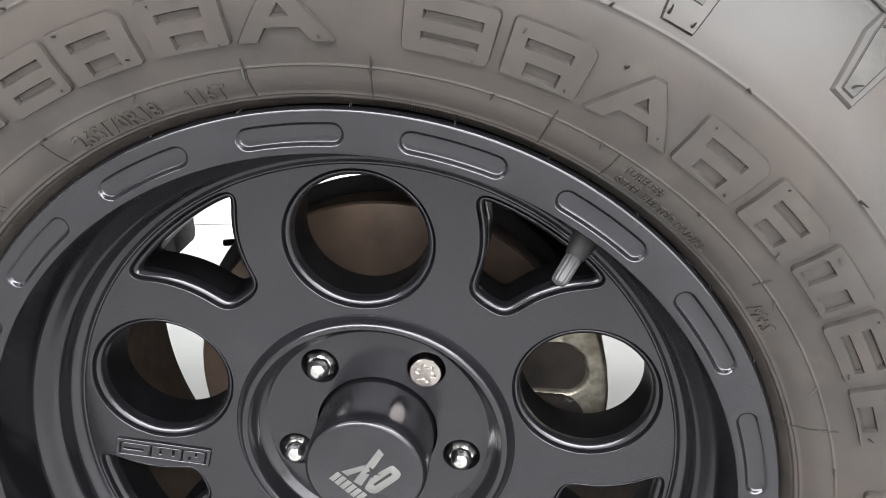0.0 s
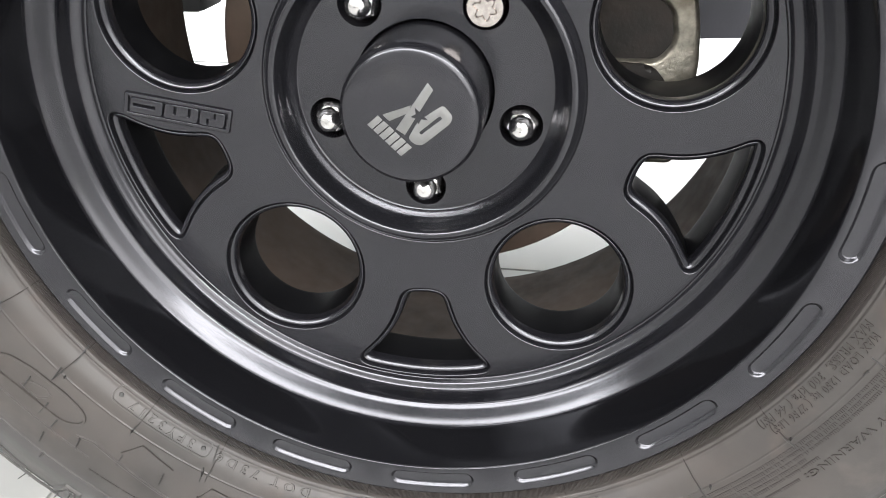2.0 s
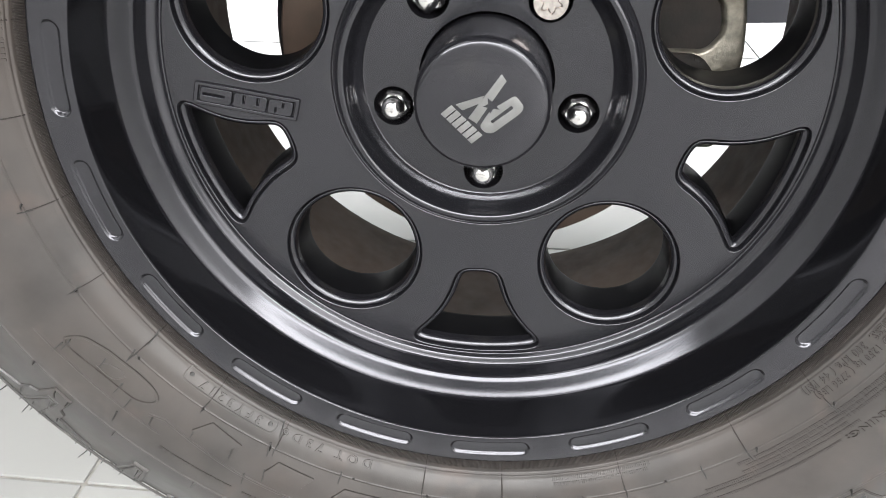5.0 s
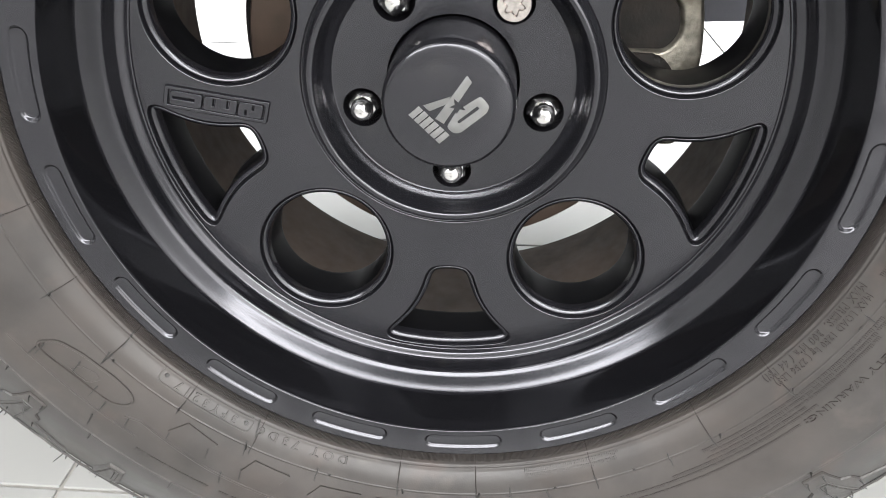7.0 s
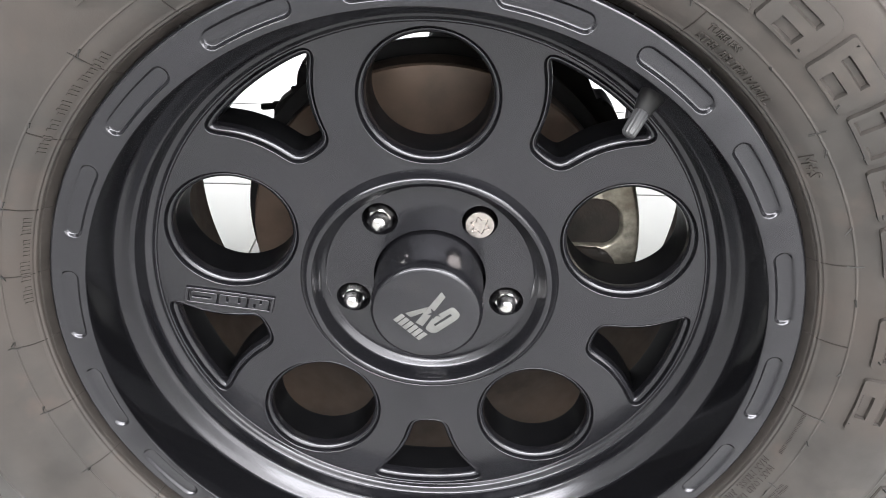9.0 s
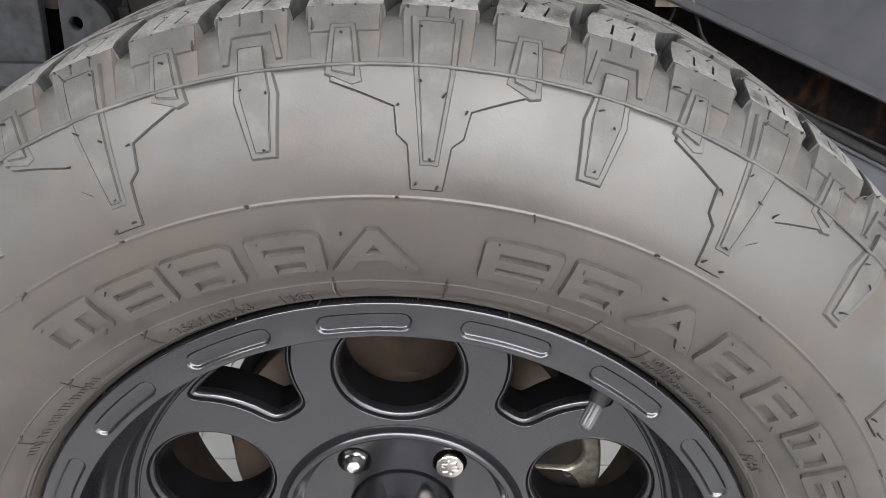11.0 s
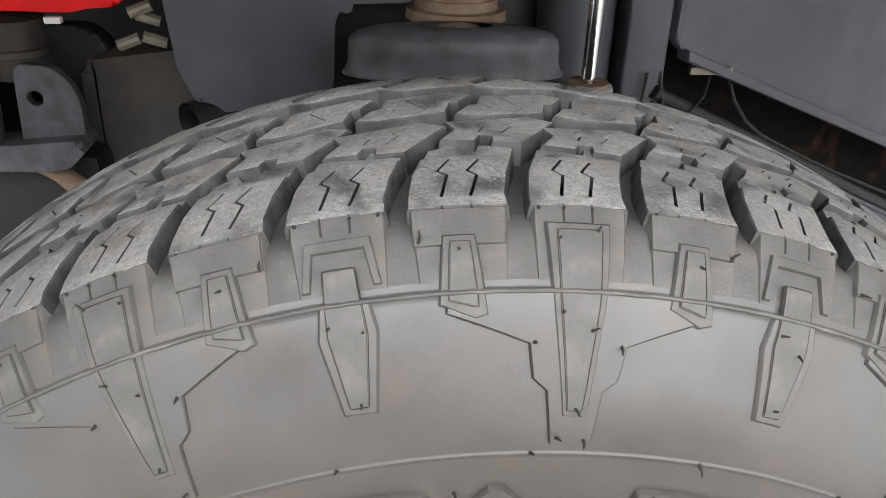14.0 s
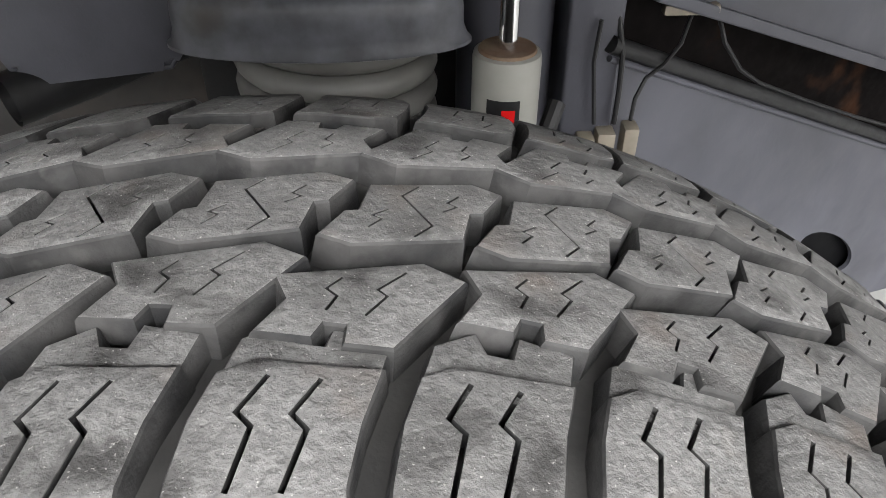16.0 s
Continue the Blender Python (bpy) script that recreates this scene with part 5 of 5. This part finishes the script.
part("edge_pipe", tube(bmesh.new(), [slant(s, -0.004) + Vector((0, 0, 0.326 - 0.461 * s)) for s in (0.0, 0.1, 0.2, 0.3, 0.4, 0.5, 0.7, 0.95)], 0.0065, 14), M_BLACK, rail, "thin black pipe")
part("edge_bead", tube(bmesh.new(), [slant(s, -0.005) + Vector((0, 0, 0.3155 - 0.461 * s)) for s in (0.0, 0.2, 0.4, 0.6, 0.95)], 0.0026, 10), M_LINER, rail, "rolled grey edge")
part("rusty_back", slant_slab([(-0.05, 0.40), (0.95, 0.05), (0.95, -0.10), (-0.05, 0.28)], 0.085, 0.095), M_GAP_RUST, rail, "rust-patched sheet, near-black for the shaded gap")
loom = thing("wiring_loom", "thin black wires with cream connectors on the rail", "wiring")
WIRES = [([(0.192, 0.432, 0.345), (0.190, 0.431, 0.315), (0.193, 0.430, 0.290), (0.196, 0.430, 0.266)], 0.0022),
         ([(0.206, 0.440, 0.345), (0.211, 0.434, 0.318), (0.2115, 0.431, 0.290), (0.211, 0.430, 0.266)], 0.0028),
         ([(0.276, 0.486, 0.335), (0.262, 0.462, 0.314), (0.246, 0.446, 0.305), (0.231, 0.436, 0.299), (0.2245, 0.432, 0.285), (0.2235, 0.431, 0.268)], 0.0022),
         ([(0.300, 0.500, 0.325), (0.312, 0.500, 0.298), (0.330, 0.500, 0.275), (0.356, 0.513, 0.256), (0.42, 0.545, 0.222), (0.5, 0.585, 0.182), (0.7, 0.68, 0.09), (0.9, 0.78, 0.0)], 0.0026)]
for pts, r in WIRES:
    part("wire", tube(bmesh.new(), pts, r * 0.75, 8), M_BLACK, loom)
for x, z0, z1, w in ((0.191, 0.230, 0.256, 0.0065), (0.206, 0.232, 0.260, 0.0070), (0.2245, 0.216, 0.264, 0.0058)):
    part("connector", box(bmesh.new(), (x - w, 0.424, z0), (x + w, 0.440, z1), 0.0025), M_CREAM, loom, "cream connector")
part("connector", box(bmesh.new(), (0.248, 0.470, 0.332), (0.290, 0.480, 0.340), 0.002), M_CREAM, loom, "pale clip")
part("connector", box(bmesh.new(), (0.244, 0.480, 0.352), (0.262, 0.490, 0.372), 0.003), M_WHITE, loom)

arm = thing("axle_bracket", "grey steel bracket with a round hole and a bush above", "bracket")
circle_at = lambda x, z, r, n=24: [(x + r * math.cos(2 * math.pi * k / n), z + r * math.sin(2 * math.pi * k / n)) for k in range(n)]
b_ = fill([rounded([(-0.383, 0.336), (-0.350, 0.334), (-0.334, 0.316), (-0.330, 0.298), (-0.331, 0.262), (-0.389, 0.255)], 0.010, 4), circle_at(-0.3695, 0.3045, 0.0080)])
skirt(b_, [(0.001, -0.001), (0.001, -0.010)])
bend(b_, lambda x, y, z: Vector((x, 0.470 - z, y)))
part("plate", b_, M_CUP, arm)
part("side_plate", slab(bmesh.new(), rounded([(-0.47, 0.336), (-0.4005, 0.336), (-0.4065, 0.258), (-0.47, 0.258)], 0.004, 3), 0.462, 0.474, 0.002), M_CUP, arm)
# black box added for the shade in the gap between the plates
part("recess", box(bmesh.new(), (-0.42, 0.494, 0.24), (-0.372, 0.500, 0.345), 0.001), M_SHADE, arm, "added black sheet for the shade behind the plates")
saddle = slab(bmesh.new(), rounded([(-0.48, 0.2640), (-0.390, 0.2650), (-0.331, 0.2700), (-0.325, 0.2610), (-0.345, 0.2410), (-0.367, 0.2385), (-0.48, 0.2400)], 0.008, 4), 0.452, 0.492, 0.007)
part("saddle", saddle, M_CUP, arm, "grey cast saddle")
part("rusty_arm", tube(bmesh.new(), [(-0.386, 0.475, 0.240), (-0.366, 0.478, 0.228), (-0.352, 0.480, 0.212), (-0.352, 0.482, 0.190), (-0.362, 0.485, 0.150)], [0.008, 0.010, 0.011, 0.011, 0.010], 14), M_RUST, arm, "rust-brown link arm")
part("bush", tube(bmesh.new(), [(-0.388, 0.50, 0.318), (-0.388, 0.50, 0.338), (-0.388, 0.50, 0.3395), (-0.388, 0.50, 0.3405), (-0.388, 0.50, 0.346), (-0.388, 0.50, 0.3475), (-0.388, 0.50, 0.372)], [0.0250, 0.0255, 0.0265, 0.0320, 0.0315, 0.0285, 0.0280], 32), M_DUSTY, arm, "dusty black rubber bush")
# no seen part: black filler for the shaded space under the saddle
part("lower_housing", box(bmesh.new(), (-0.66, 0.500, -0.05), (-0.335, 0.57, 0.236), 0.012), M_BLACK, arm, "added black box for the dark below the saddle")
cover = thing("red_cover", "bright red plastic cover above the bracket", "cover")
bm = bmesh.new()
slab(bm, rounded([(-0.50, 0.3820), (-0.322, 0.3830), (-0.308, 0.3865), (-0.282, 0.3885), (-0.272, 0.4000), (-0.272, 0.43), (-0.50, 0.43)], 0.004, 3), 0.470, 0.54, 0.005)
part("shell", bm, M_RED, cover)
crossm = thing("crossmember", "dark grey crossmember with a hollow pipe end", "frame")
bm = bmesh.new()
slab(bm, rounded([(-0.350, 0.3200), (-0.325, 0.3240), (-0.255, 0.3330), (-0.19, 0.335), (-0.09, 0.32), (-0.09, 0.15), (-0.358, 0.15)], 0.018, 5), 0.54, 0.60, 0.014)
# black slab added behind the bracket, where the well is dark
part("gusset", slab(bmesh.new(), rounded([(-0.60, 0.346), (-0.352, 0.348), (-0.330, 0.330), (-0.340, 0.16), (-0.60, 0.10)], 0.012, 4), 0.575, 0.60, 0.006), M_BLACK, crossm)
part("beam", bm, material("dusty grey steel", (0.042, 0.040, 0.039), 0.7, 0, 0.3, 25, tint=(0.065, 0.052, 0.044), tint_scale=14), crossm)
bm = bmesh.new()
for r0, r1 in ((0.0205, 0.0205), ):
    tube(bm, [(-0.220, 0.424, 0.2965), (-0.18, 0.46, 0.30), (-0.10, 0.53, 0.31)], 0.0195, 28, ends=False)
    tube(bm, [(-0.2195, 0.4245, 0.2965), (-0.18, 0.461, 0.30), (-0.10, 0.531, 0.31)], 0.0160, 28, ends=False)
    ring = bmesh.ops.create_circle(bm, cap_ends=True, radius=0.0165, segments=24, matrix=Matrix.Translation((-0.205, 0.45, 0.298)) @ Euler((radians(90), 0, radians(-35))).to_matrix().to_4x4())
part("pipe", bm, M_BLACK, crossm, "hollow black pipe")
for i, (x, y, z) in enumerate(((-0.272, 0.50, 0.3800), (-0.262, 0.50, 0.3530), (-0.290, 0.51, 0.3470), (-0.267, 0.505, 0.3720))):
    clip = thing("hose_clip", "dusty cream hose clip in the wheel well", "clip", group="hose clips")
    part("clip", tube(bmesh.new(), [(x - 0.010, y, z - 0.003 * (-1) ** i), (x + 0.010, y + 0.004, z + 0.004 * (-1) ** i)], 0.0055, 10), M_CREAM, clip)
clip = thing("hose_clip", "bright white plastic clip under the red cover", "clip", group="hose clips")
part("clip", box(bmesh.new(), (-0.354, 0.486, 0.3690), (-0.339, 0.494, 0.3750), 0.0015), M_LABEL, clip)
# dark sheet added for the shade; it hides the bright wall and floor beyond
back = thing("well_backing", "added dark sheet for the shaded space behind the suspension", "car body")
part("sheet", box(bmesh.new(), (-1.1, 0.86, 0.0), (1.3, 0.90, 0.9), 0.01), M_BLACK, back)
# out of view: a fender slab placed low to shade the far tread rows
fender = thing("fender", "unseen dark fender slab, set to shade the tread", "car body")
part("arch", box(bmesh.new(), (-0.95, -0.045, 0.580), (1.0, 0.90, 0.620), 0.012), M_BLACK, fender)

# floor tiles
for i in range(-5, 6):
    for j in range(-8, 12):
        x, y = -0.376 + i * SX, 0.087 + j * S
        if -5 < x < 4.01 and -4 < y < 5.5:
            if abs(x) < 3.0 and -1.6 < y < 4.6:
                part("tile", tile_mesh, M_TILE, floor).location = (x, y, 0)
# far tiles in one sheet
bm = bmesh.new()
for i in range(-5, 6):
    for j in range(-8, 12):
        x, y = -0.376 + i * SX, 0.087 + j * S
        if -5 < x < 4.01 and -4 < y < 5.5 and not (abs(x) < 3.0 and -1.6 < y < 4.6):
            box(bm, (x + 0.002, y + 0.002, -0.009), (x + SX - 0.002, y + S - 0.002, 0.0))
part("far_tiles", bm, M_TILE, floor, kind="stuff")

# tread blocks, row by row; the pitch of the far rows is uneven
def squeeze(a):
    return float(np.interp(a % 360, [30, 45, 56, 62.7, 69.1, 75.6, 82, 95, 115], [0, 1.0, 1.5, 1.4, 0.55, 0, -0.25, -0.35, 0]))


for row in (1, 2, 3, 4, 5):
    for k in range(56):
        a = PHASE[row] + PITCH * k
        a += squeeze(a) if row > 2 else 0.0
        part("tread_block", row_mesh["2b" if row == 2 and k % 2 else row], M_TREAD, tyre).matrix_local = pose(0, 0, 0, 0, 90 - a, 0)
for k in range(56):
    a = PHASE[5] + PITCH * k
    part("shoulder_lug", far_lug_mesh, M_SHOULDER, tyre).matrix_local = pose(0, 0, 0, 0, 90 - a - squeeze(a), 0)
    part("tread_step", step_mesh, M_TREAD, tyre).matrix_local = pose(0, 0, 0, 0, 90 - (PHASE[1] + PITCH * k), 0)
    part("tread_step", far_step_mesh, M_TREAD, tyre).matrix_local = pose(0, 0, 0, 0, 90 - (PHASE[5] + PITCH * k), 0)
    part("tie_bar", tie_mesh, M_TREAD, tyre).matrix_local = pose(0, 0, 0, 0, 90 - (PHASE[2] + PITCH * k), 0)
    part("shoulder_lug", lug_mesh, M_TREAD, tyre).matrix_local = pose(0, 0, 0, 0, 90 - (PHASE[1] + PITCH * k), 0)
